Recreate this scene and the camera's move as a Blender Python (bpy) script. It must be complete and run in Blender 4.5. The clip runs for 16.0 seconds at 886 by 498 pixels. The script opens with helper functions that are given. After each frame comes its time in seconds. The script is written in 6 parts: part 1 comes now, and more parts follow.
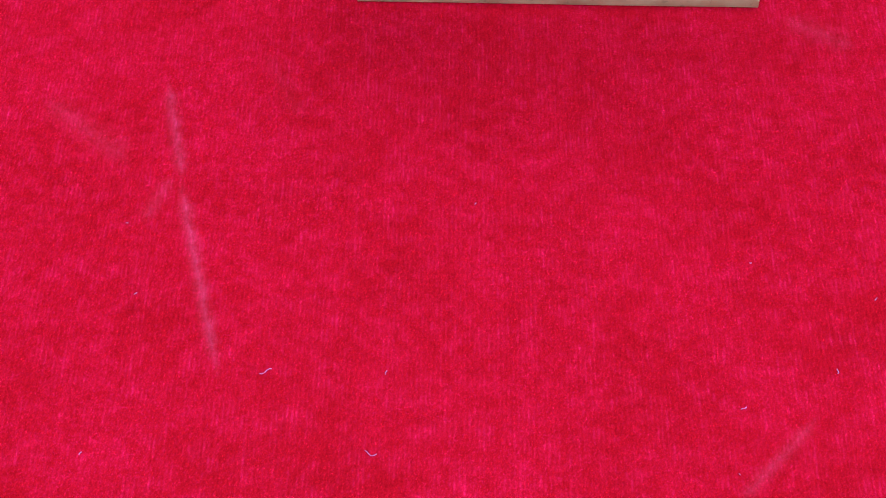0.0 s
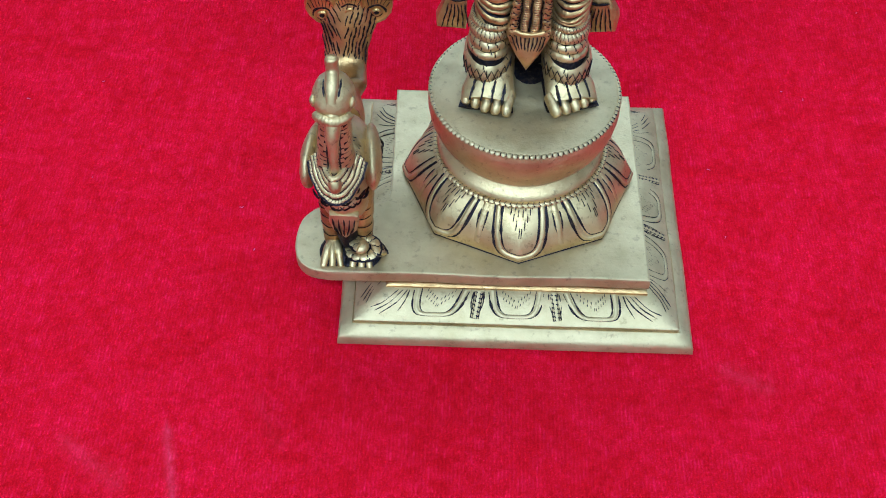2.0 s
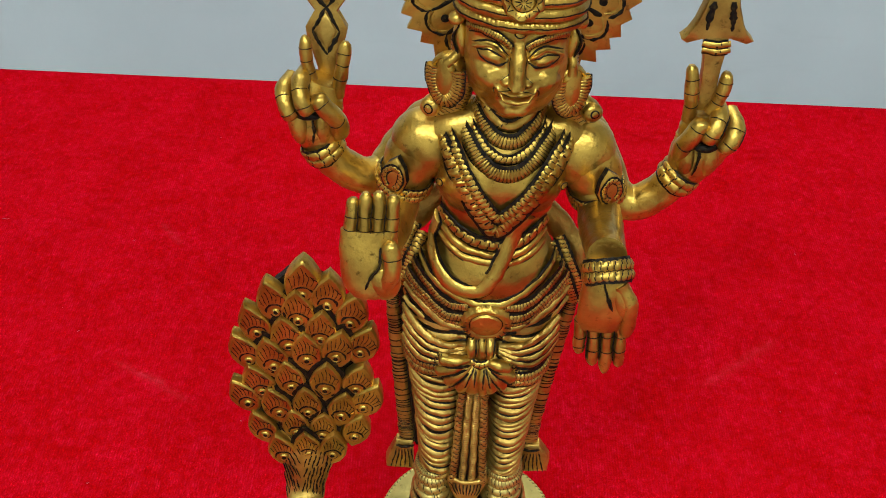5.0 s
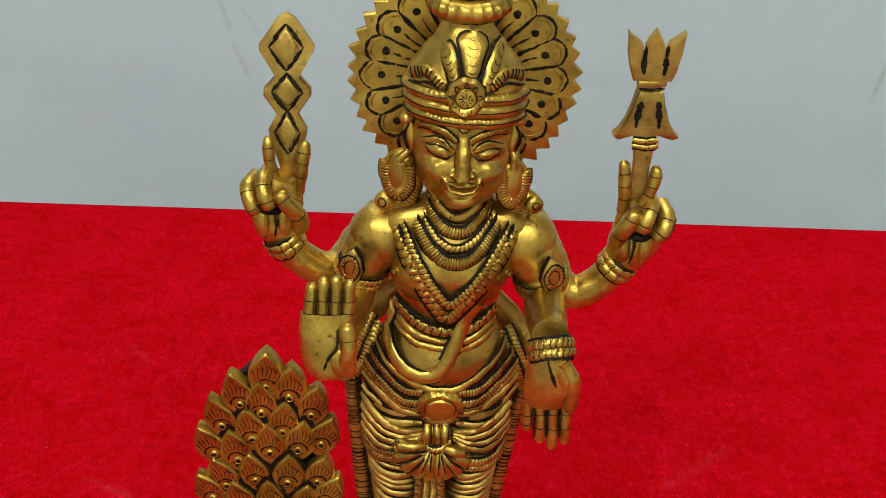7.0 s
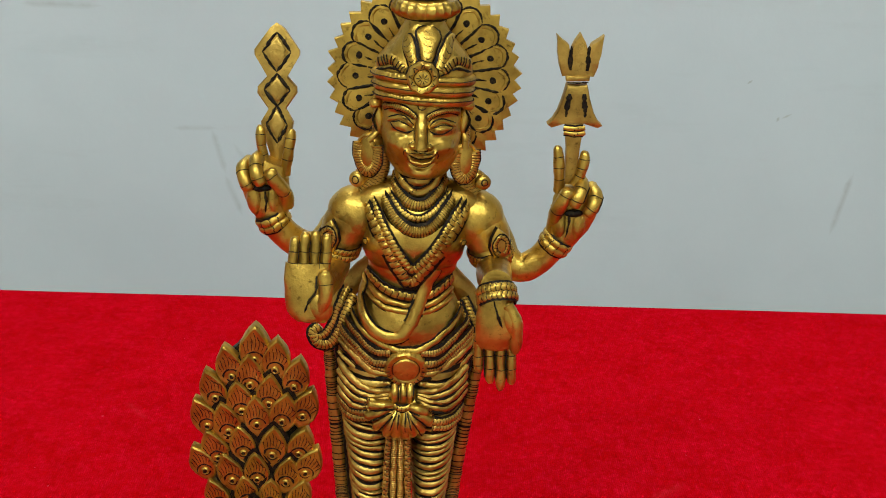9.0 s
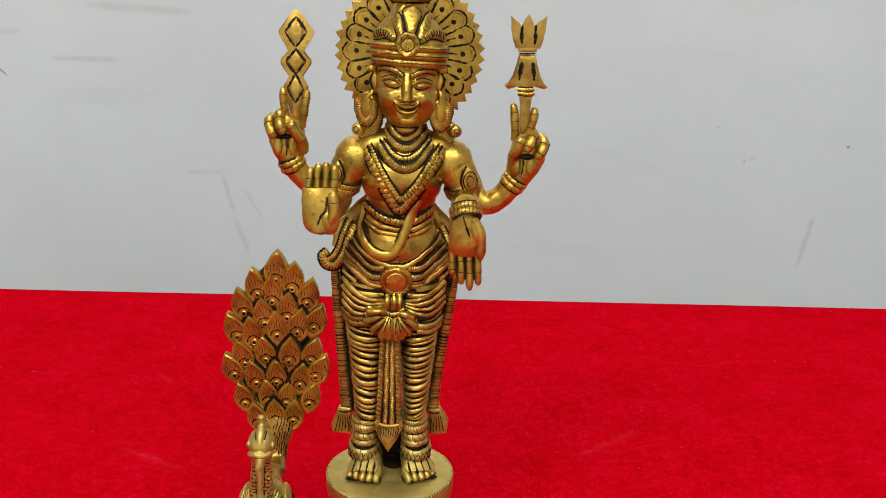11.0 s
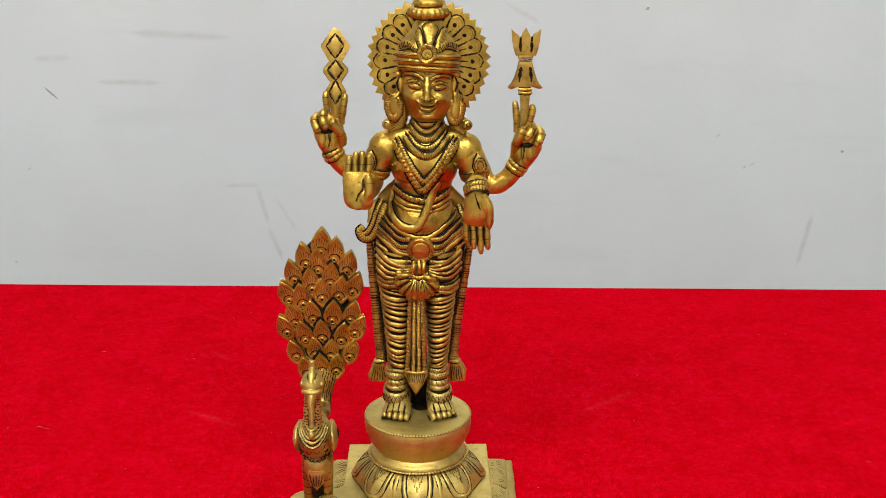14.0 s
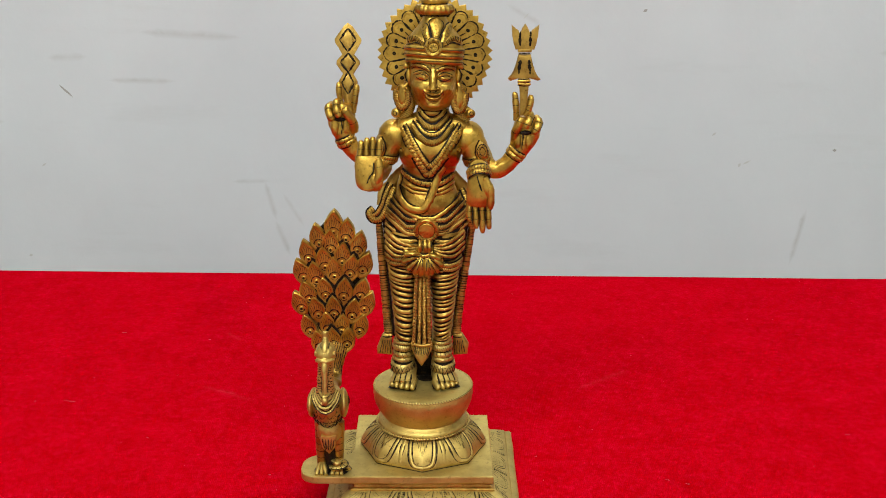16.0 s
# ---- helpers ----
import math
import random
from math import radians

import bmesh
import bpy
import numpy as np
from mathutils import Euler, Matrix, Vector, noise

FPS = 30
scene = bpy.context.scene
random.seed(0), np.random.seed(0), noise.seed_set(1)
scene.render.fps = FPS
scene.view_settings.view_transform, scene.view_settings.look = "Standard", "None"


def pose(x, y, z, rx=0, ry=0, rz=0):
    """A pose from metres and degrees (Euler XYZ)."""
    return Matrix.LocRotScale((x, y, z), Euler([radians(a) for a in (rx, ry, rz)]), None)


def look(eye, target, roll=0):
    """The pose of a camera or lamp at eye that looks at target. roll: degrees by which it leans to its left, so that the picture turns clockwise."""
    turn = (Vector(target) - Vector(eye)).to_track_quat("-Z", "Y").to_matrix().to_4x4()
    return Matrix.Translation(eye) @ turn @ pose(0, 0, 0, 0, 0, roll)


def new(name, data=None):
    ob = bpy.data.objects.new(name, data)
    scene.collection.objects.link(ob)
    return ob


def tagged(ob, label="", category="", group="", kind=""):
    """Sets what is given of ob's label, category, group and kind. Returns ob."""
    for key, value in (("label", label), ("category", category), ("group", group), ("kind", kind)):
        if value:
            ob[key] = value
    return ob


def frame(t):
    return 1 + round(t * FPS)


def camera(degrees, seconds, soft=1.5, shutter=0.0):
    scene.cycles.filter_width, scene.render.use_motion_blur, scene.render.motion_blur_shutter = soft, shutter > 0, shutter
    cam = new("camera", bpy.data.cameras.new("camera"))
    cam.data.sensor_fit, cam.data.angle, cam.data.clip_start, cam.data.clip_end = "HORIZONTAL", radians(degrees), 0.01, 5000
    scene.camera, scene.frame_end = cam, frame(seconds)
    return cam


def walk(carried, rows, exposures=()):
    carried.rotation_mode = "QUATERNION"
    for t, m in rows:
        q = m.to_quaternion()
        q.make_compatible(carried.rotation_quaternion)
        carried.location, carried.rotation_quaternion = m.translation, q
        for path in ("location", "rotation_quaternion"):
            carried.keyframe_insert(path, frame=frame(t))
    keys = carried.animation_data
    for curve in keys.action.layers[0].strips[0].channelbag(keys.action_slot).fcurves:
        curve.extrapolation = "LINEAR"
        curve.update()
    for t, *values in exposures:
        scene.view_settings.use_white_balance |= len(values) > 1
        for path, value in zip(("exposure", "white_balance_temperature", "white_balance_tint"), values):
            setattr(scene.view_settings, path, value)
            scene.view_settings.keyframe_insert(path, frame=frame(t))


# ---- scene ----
cam = camera(40.41, 16.0, 1.0)
PATH = [
    (0, (-0.03175, -0.27799, 0.25779), (-0.0282, 0.2065, -0.6170), 1.24),
    (0.5, (-0.02984, -0.27485, 0.26940), (-0.0312, 0.2459, -0.5843), 0.85),
    (1, (-0.02465, -0.27252, 0.28578), (-0.0247, 0.2814, -0.5468), 1.28),
    (1.5, (-0.02024, -0.27178, 0.30007), (-0.0221, 0.3211, -0.5052), 1.33),
    (2, (-0.02049, -0.27019, 0.31052), (-0.0277, 0.3597, -0.4661), 1.25),
    (2.5, (-0.01627, -0.26649, 0.32111), (-0.0239, 0.3935, -0.4302), 1.28),
    (3, (-0.01608, -0.26857, 0.33406), (-0.0260, 0.4209, -0.3902), 1.20),
    (3.5, (-0.01476, -0.27151, 0.34641), (-0.0246, 0.4503, -0.3456), 1.28),
    (4, (-0.00981, -0.26774, 0.35728), (-0.0227, 0.4749, -0.3122), 1.18),
    (4.5, (-0.00670, -0.26448, 0.36912), (-0.0195, 0.4977, -0.2781), 1.18),
    (5, (-0.00722, -0.26060, 0.38006), (-0.0154, 0.5209, -0.2438), 1.38),
    (5.2, (-0.00684, -0.26048, 0.38409), (-0.0148, 0.5296, -0.2288), 1.46),
    (7.3, (0.00081, -0.29818, 0.37637), (0.0171, 0.5651, -0.1282), 1.53),
    (7.5, (0.00476, -0.30628, 0.37013), (0.0224, 0.5640, -0.1222), 1.55),
    (8, (0.00741, -0.32377, 0.35643), (0.0248, 0.5596, -0.1119), 1.48),
    (8.2, (0.00672, -0.33162, 0.35458), (0.0243, 0.5618, -0.0942), 1.47),
    (10.3, (0.00724, -0.45244, 0.34247), (0.0283, 0.4887, 0.0050), 1.19),
    (10.5, (0.00873, -0.46669, 0.34062), (0.0291, 0.4767, 0.0095), 1.14),
    (11, (0.01236, -0.49275, 0.33486), (0.0318, 0.4535, 0.0120), 1.10),
    (11.5, (0.01768, -0.51406, 0.33857), (0.0363, 0.4327, 0.0173), 0.61),
    (12, (0.02007, -0.54244, 0.33622), (0.0371, 0.4066, 0.0214), 0.19),
    (12.5, (0.01864, -0.56096, 0.33848), (0.0344, 0.3879, 0.0232), 0.18),
    (13, (0.01834, -0.57226, 0.34094), (0.0284, 0.3771, 0.0268), 0.03),
    (13.5, (0.01744, -0.58414, 0.34414), (0.0222, 0.3669, 0.0350), -0.13),
    (14, (0.01399, -0.60212, 0.34522), (0.0141, 0.3504, 0.0407), -0.21),
    (14.5, (0.01555, -0.61564, 0.34506), (0.0140, 0.3374, 0.0424), -0.26),
    (15, (0.01481, -0.62697, 0.34680), (0.0134, 0.3266, 0.0457), -0.30),
    (15.5, (0.01118, -0.64162, 0.34848), (0.0095, 0.3114, 0.0455), -0.28),
    (16, (0.01261, -0.65024, 0.34663), (0.0112, 0.3034, 0.0455), -0.03),
]
TONE = [
    (0.0, 1.23, 3950, 26),
    (1.5, 1.20, 3900, 21),
    (2.5, 1.22, 4000, 18),
    (3.0, 1.27, 4050, 16),
    (3.5, 1.42, 4300, 9),
    (4.4, 1.12, 5600, 0),
    (5.0, 0.92, 6150, -4),
    (8.0, 0.82, 6500, -5),
    (10.3, 0.89, 6750, 0),
    (11.0, 1.00, 6900, 5),
    (11.5, 1.19, 6950, 6),
    (12.5, 1.20, 6950, 6),
    (14.5, 1.05, 6950, 6),
    (16.0, 0.97, 6950, 6),
]
walk(cam, [(t, look(eye, target, roll)) for t, eye, target, roll in PATH], TONE)


# ---- world and light ----
world = bpy.data.worlds.new("room_air")
world.use_nodes = True
scene.world = world
world.node_tree.nodes["Background"].inputs[0].default_value = (0.9, 0.95, 1.0, 1)
world.node_tree.nodes["Background"].inputs[1].default_value = 0.05


def lamp(name, m, sx, sy, watts, colour):
    data = bpy.data.lights.new(name, "AREA")
    data.shape, data.size, data.size_y, data.energy, data.color = "RECTANGLE", sx, sy, watts, colour
    ob = new(name, data)
    ob.matrix_world = m
    return ob


LIGHT = (0.93, 0.98, 1.0)
LAMPS = ((-0.6, -1.15), (0.6, -1.15), (0.0, 0.52))
for (lx, ly), watts in zip(LAMPS, (13.3, 8.7, 6.2)):
    lamp("tube_light", pose(lx, ly, 1.66), 1.1, 0.25, watts, LIGHT)

# ---- materials ----


def material(name):
    mat = bpy.data.materials.new(name)
    mat.use_nodes = True
    tree = mat.node_tree
    return mat, tree, tree.nodes["Principled BSDF"]


def node(tree, kind, **values):
    n = tree.nodes.new(kind)
    for key, value in values.items():
        if key in n.inputs:
            n.inputs[key].default_value = value
    return n


def noise_at(tree, vector, scale, detail=4.0, rough=0.6):
    n = node(tree, "ShaderNodeTexNoise", Scale=scale, Detail=detail, Roughness=rough)
    tree.links.new(vector, n.inputs["Vector"])
    return n.outputs["Fac"]


def ramp(tree, fac, stops):
    n = tree.nodes.new("ShaderNodeValToRGB")
    while len(n.color_ramp.elements) < len(stops):
        n.color_ramp.elements.new(0.5)
    for e, (at, colour) in zip(n.color_ramp.elements, stops):
        e.position, e.color = at, (*colour, 1)
    tree.links.new(fac, n.inputs["Fac"])
    return n.outputs["Color"]


def math_node(tree, kind, a, b=None):
    n = tree.nodes.new("ShaderNodeMath")
    n.operation = kind
    for i, v in enumerate((a, b)):
        if v is None:
            continue
        if isinstance(v, (int, float)):
            n.inputs[i].default_value = v
        else:
            tree.links.new(v, n.inputs[i])
    return n.outputs[0]


def mix_colour(tree, fac, a, b):
    n = tree.nodes.new("ShaderNodeMix")
    n.data_type = "RGBA"
    for i, v in ((0, fac), (6, a), (7, b)):
        if isinstance(v, tuple):
            n.inputs[i].default_value = (*v, 1)
        elif isinstance(v, (int, float)):
            n.inputs[i].default_value = v
        else:
            tree.links.new(v, n.inputs[i])
    return n.outputs[2]


def bump(tree, bsdf, height, strength, distance):
    n = node(tree, "ShaderNodeBump", Strength=strength, Distance=distance)
    tree.links.new(height, n.inputs["Height"])
    tree.links.new(n.outputs["Normal"], bsdf.inputs["Normal"])


def place_of(tree):
    return tree.nodes.new("ShaderNodeTexCoord").outputs["Object"]


def brass(name, light, dark, rough, wear, relief=0.5, pits=0.8):
    mat, tree, b = material(name)
    at = place_of(tree)
    b.inputs["Metallic"].default_value = 0.92
    coarse = noise_at(tree, at, 90, 5)
    fine = noise_at(tree, at, 900, 3)
    tone = ramp(tree, coarse, ((0.3, dark), (0.62, light)))
    spots = ramp(tree, noise_at(tree, at, 420, 6, 0.7), ((0.28, (0.14, 0.10, 0.07)), (0.43, (1, 1, 1))))
    n = tree.nodes.new("ShaderNodeMix")
    n.data_type, n.blend_type = "RGBA", "MULTIPLY"
    n.inputs[0].default_value = pits
    tree.links.new(tone, n.inputs[6])
    tree.links.new(spots, n.inputs[7])
    tree.links.new(n.outputs[2], b.inputs["Base Color"])
    r = math_node(tree, "ADD", math_node(tree, "MULTIPLY", coarse, 0.22), rough - 0.11)
    tree.links.new(r, b.inputs["Roughness"])
    both = math_node(tree, "ADD", fine, math_node(tree, "MULTIPLY", coarse, 0.5))
    worn = noise_at(tree, at, 260, 3, 0.5)
    both = math_node(tree, "ADD", both, math_node(tree, "MULTIPLY", worn, wear))
    bump(tree, b, both, relief, 0.0005)
    return mat


# Black patina; its colour also paints shade into folds, gaps and undersides.
def patina(name):
    mat, tree, b = material(name)
    at = place_of(tree)
    b.inputs["Metallic"].default_value = 0.4
    b.inputs["Specular IOR Level"].default_value = 0.2
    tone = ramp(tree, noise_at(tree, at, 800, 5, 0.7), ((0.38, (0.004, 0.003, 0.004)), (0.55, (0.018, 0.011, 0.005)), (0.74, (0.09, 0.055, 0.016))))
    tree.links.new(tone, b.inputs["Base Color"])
    b.inputs["Roughness"].default_value = 0.55
    bump(tree, b, noise_at(tree, at, 1500, 3), 0.4, 0.0003)
    return mat


BRASS = brass("aged_brass", (0.61, 0.375, 0.07), (0.33, 0.19, 0.033), 0.35, 0.6, 0.3)
BRASS_WORN = brass("rubbed_brass", (0.57, 0.43, 0.145), (0.42, 0.31, 0.09), 0.58, 0.4, 0.22, 0.45)
BRASS_PALE = brass("pale_brass", (0.60, 0.435, 0.13), (0.42, 0.285, 0.072), 0.48, 0.6, 0.3, 0.7)
BRASS_DULL = brass("dull_brown_brass", (0.58, 0.36, 0.082), (0.28, 0.155, 0.03), 0.43, 0.9, 0.4)
PATINA_AND_SHADE = patina("black_patina_and_shade")


def segment_mask(tree, at, a, b, width, grain):
    """1 on the line from a to b on the cloth, falling to 0 at width from it, frayed by grain."""
    (ax, ay), (bx, by) = a, b
    size = math.hypot(bx - ax, by - ay)
    sep = tree.nodes.new("ShaderNodeSeparateXYZ")
    tree.links.new(at, sep.inputs[0])
    dx, dy = math_node(tree, "SUBTRACT", sep.outputs[0], ax), math_node(tree, "SUBTRACT", sep.outputs[1], ay)
    ux, uy = (bx - ax) / size, (by - ay) / size
    along = math_node(tree, "ADD", math_node(tree, "MULTIPLY", dx, ux), math_node(tree, "MULTIPLY", dy, uy))
    across = math_node(tree, "SUBTRACT", math_node(tree, "MULTIPLY", dx, uy), math_node(tree, "MULTIPLY", dy, ux))
    across = math_node(tree, "ADD", across, math_node(tree, "MULTIPLY", math_node(tree, "SUBTRACT", grain, 0.5), width * 0.7))
    over = math_node(tree, "MAXIMUM", math_node(tree, "SUBTRACT", math_node(tree, "ABSOLUTE", math_node(tree, "SUBTRACT", along, size / 2)), size * 0.3), 0.0)
    far = math_node(tree, "ADD", math_node(tree, "MULTIPLY", math_node(tree, "ABSOLUTE", across), 1 / width), math_node(tree, "MULTIPLY", over, 1 / (size * 0.2)))
    return math_node(tree, "MAXIMUM", math_node(tree, "SUBTRACT", 1.0, far), 0.0)


def velvet():
    mat, tree, b = material("red_velvet")
    at = place_of(tree)
    cloud = noise_at(tree, at, 30, 7, 0.75)
    nap = noise_at(tree, at, 260, 5, 0.7)
    fibre = noise_at(tree, at, 1100, 3, 0.7)
    stretch = node(tree, "ShaderNodeMapping")
    stretch.inputs["Scale"].default_value = (1, 0.12, 1)
    tree.links.new(at, stretch.inputs["Vector"])
    rib = node(tree, "ShaderNodeTexWave", Scale=280.0, Distortion=1.6, Detail=2.0)
    rib.inputs["Detail Scale"].default_value = 3.0
    tree.links.new(stretch.outputs[0], rib.inputs["Vector"])
    ribs = rib.outputs["Fac"]
    streaks = None
    for a, c, w, strong in CREASES:
        m = math_node(tree, "MULTIPLY", segment_mask(tree, at, a, c, w, nap), strong)
        streaks = m if streaks is None else math_node(tree, "MAXIMUM", streaks, m)
    lift = math_node(tree, "MULTIPLY", math_node(tree, "MULTIPLY", cloud, nap), 1.15)
    lift = math_node(tree, "ADD", lift, math_node(tree, "MULTIPLY", math_node(tree, "MULTIPLY", ribs, fibre), 0.13))
    tone = ramp(tree, lift, ((0.12, (0.31, 0.0001, 0.0010)), (0.26, (0.395, 0.0002, 0.0022)), (0.44, (0.475, 0.0004, 0.006)), (0.60, (0.66, 0.0008, 0.02))))
    worn = math_node(tree, "MULTIPLY", math_node(tree, "MULTIPLY", streaks, streaks), math_node(tree, "MULTIPLY", math_node(tree, "MULTIPLY", fibre, ramp(tree, nap, ((0.25, (0.35, 0.35, 0.35)), (0.65, (1, 1, 1))))), 1.2))
    specks = math_node(tree, "MULTIPLY", ramp(tree, noise_at(tree, at, 1900, 3, 0.75), ((0.54, (0, 0, 0)), (0.70, (1, 1, 1)))), math_node(tree, "MULTIPLY", ramp(tree, cloud, ((0.35, (0, 0, 0)), (0.62, (1, 1, 1)))), 0.6))
    tone = mix_colour(tree, specks, tone, (0.82, 0.006, 0.05))
    dashes = node(tree, "ShaderNodeMapping")
    dashes.inputs["Scale"].default_value = (1, 0.3, 1)
    tree.links.new(at, dashes.inputs["Vector"])
    dash = math_node(tree, "MULTIPLY", ramp(tree, noise_at(tree, dashes.outputs[0], 850, 3, 0.6), ((0.46, (0, 0, 0)), (0.64, (1, 1, 1)))), ribs)
    wisps = ramp(tree, noise_at(tree, at, 130, 7, 0.75), ((0.46, (0, 0, 0)), (0.70, (1, 1, 1))))
    brushed = math_node(tree, "MULTIPLY", wisps, math_node(tree, "ADD", math_node(tree, "MULTIPLY", dash, 0.40), 0.07))
    tone = mix_colour(tree, brushed, tone, (0.96, 0.012, 0.07))
    pile = tree.nodes.new("ShaderNodeMix")
    pile.data_type, pile.blend_type = "RGBA", "MULTIPLY"
    pile.inputs[0].default_value = 1.0
    tree.links.new(tone, pile.inputs[6])
    tree.links.new(ramp(tree, noise_at(tree, at, 1500, 4, 0.8), ((0.36, (0.80, 0.80, 0.80)), (0.62, (1.0, 1.0, 1.0)))), pile.inputs[7])
    tone = pile.outputs[2]
    colour = mix_colour(tree, math_node(tree, "MULTIPLY", worn, 0.55), tone, (0.78, 0.20, 0.28))
    tree.links.new(colour, b.inputs["Base Color"])
    b.inputs["Roughness"].default_value = 0.95
    b.inputs["Specular IOR Level"].default_value = 0.0
    b.inputs["IOR"].default_value = 1.0
    b.inputs["Sheen Weight"].default_value = 0.22
    b.inputs["Sheen Roughness"].default_value = 0.4
    b.inputs["Sheen Tint"].default_value = (1.0, 0.01, 0.09, 1)
    h = math_node(tree, "ADD", math_node(tree, "MULTIPLY", ribs, 0.25), math_node(tree, "ADD", fibre, nap))
    bump(tree, b, h, 0.35, 0.0006)
    return mat


CREASES = [((-0.1045, -0.083), (-0.096, -0.119), 0.0034, 0.50), ((-0.0985, -0.112), (-0.081, -0.174), 0.0032, 0.56), ((0.033, -0.200), (0.057, -0.176), 0.003, 0.42),
           ((-0.138, -0.090), (-0.108, -0.113), 0.007, 0.32), ((-0.080, -0.073), (-0.067, -0.099), 0.005, 0.2), ((0.060, -0.060), (0.082, -0.072), 0.007, 0.35),
           ((-0.099, -0.114), (-0.1055, -0.130), 0.004, 0.35), ((-0.149, 0.122), (-0.130, 0.113), 0.004, 0.45), ((-0.165, 0.132), (-0.113, 0.100), 0.004, 0.3),
           ((0.100, 0.118), (0.150, 0.160), 0.006, 0.3), ((0.12, -0.02), (0.15, -0.08), 0.005, 0.3), ((-0.160, 0.232), (-0.142, 0.210), 0.004, 0.3)]
VELVET = velvet()


def plaster():
    mat, tree, b = material("white_wall_paint")
    at = place_of(tree)
    cloud = noise_at(tree, at, 2.2, 6, 0.6)
    stretch = node(tree, "ShaderNodeMapping")
    stretch.inputs["Scale"].default_value = (0.6, 1, 3.5)
    tree.links.new(at, stretch.inputs["Vector"])
    smear = noise_at(tree, stretch.outputs[0], 5, 6, 0.65)
    tone = ramp(tree, cloud, ((0.3, (0.635, 0.67, 0.715)), (0.65, (0.71, 0.75, 0.795))))
    dirt = ramp(tree, smear, ((0.28, (0.68, 0.66, 0.63)), (0.42, (1, 1, 1))))
    n = tree.nodes.new("ShaderNodeMix")
    n.data_type, n.blend_type = "RGBA", "MULTIPLY"
    n.inputs[0].default_value = 0.14
    tree.links.new(tone, n.inputs[6])
    tree.links.new(dirt, n.inputs[7])
    sep = tree.nodes.new("ShaderNodeSeparateXYZ")
    flat = tree.nodes.new("ShaderNodeCombineXYZ")
    tree.links.new(at, sep.inputs[0])
    tree.links.new(sep.outputs[0], flat.inputs[0])
    tree.links.new(sep.outputs[2], flat.inputs[1])
    grain = noise_at(tree, at, 70, 5, 0.65)
    stains = None
    for x, z, size, slope, wide, strong in STAINS:
        dx, dz = math.cos(radians(slope)) * size / 2, math.sin(radians(slope)) * size / 2
        m = math_node(tree, "MULTIPLY", segment_mask(tree, flat.outputs[0], ((x - dx) * 0.001, (z - dz) * 0.001), ((x + dx) * 0.001, (z + dz) * 0.001), wide * 0.001, grain), strong)
        stains = m if stains is None else math_node(tree, "MAXIMUM", stains, m)
    colour = mix_colour(tree, math_node(tree, "MULTIPLY", stains, grain), n.outputs[2], (0.38, 0.38, 0.37))
    tree.links.new(colour, b.inputs["Base Color"])
    b.inputs["Roughness"].default_value = 0.6
    bump(tree, b, noise_at(tree, at, 60, 4), 0.15, 0.002)
    return mat


STAINS = [(-258, -69, 56, 1, 4, 0.5), (512, -150, 90, 78, 5, 0.7), (-330, 134, 150, -3, 7, 0.6), (-400, 72, 100, -1, 5, 0.6), (-231, -97, 62, -76, 5, 0.6),
          (-216, -152, 58, -70, 5, 0.6), (-200, -110, 60, -60, 4, 0.4), (11, 174, 70, -10, 6, 0.5), (120, 160, 60, -30, 5, 0.4), (620, 110, 45, 5, 5, 0.4), (-498, 104, 60, 2, 6, 0.4), (-620, 15, 60, 2, 6, 0.5)]
PLASTER = plaster()


def plain(name, colour, rough=0.6, metal=0.0, scale=30):
    mat, tree, b = material(name)
    tone = ramp(tree, noise_at(tree, place_of(tree), scale, 5), ((0.3, tuple(c * 0.85 for c in colour)), (0.7, colour)))
    tree.links.new(tone, b.inputs["Base Color"])
    b.inputs["Roughness"].default_value, b.inputs["Metallic"].default_value = rough, metal
    return mat


FLOOR = plain("grey_floor_tile", (0.52, 0.50, 0.47), 0.45)
DIM_WALL = plain("pale_wall_paint", (0.58, 0.56, 0.52), 0.7, 0.0, 3)
WHITE_WALL = plain("plain_white_paint", (0.80, 0.79, 0.76), 0.7, 0.0, 3)
WOOD = plain("brown_wood", (0.25, 0.14, 0.07), 0.5)
LINT = plain("pale_lint", (0.55, 0.16, 0.20), 0.9)
SCUFF = plain("grey_scuff", (0.42, 0.42, 0.41), 0.8)
SCUFF_PALE = plain("faint_scuff", (0.62, 0.64, 0.65), 0.8)
TUBE, _, tube_bsdf = material("lit_tube")
tube_bsdf.inputs["Emission Color"].default_value = (*LIGHT, 1)
tube_bsdf.inputs["Emission Strength"].default_value = 9.0

# ---- mesh tools ----
MM = 0.001
GOLD, DARK, RUBBED, DULL = 0, 1, 2, 3


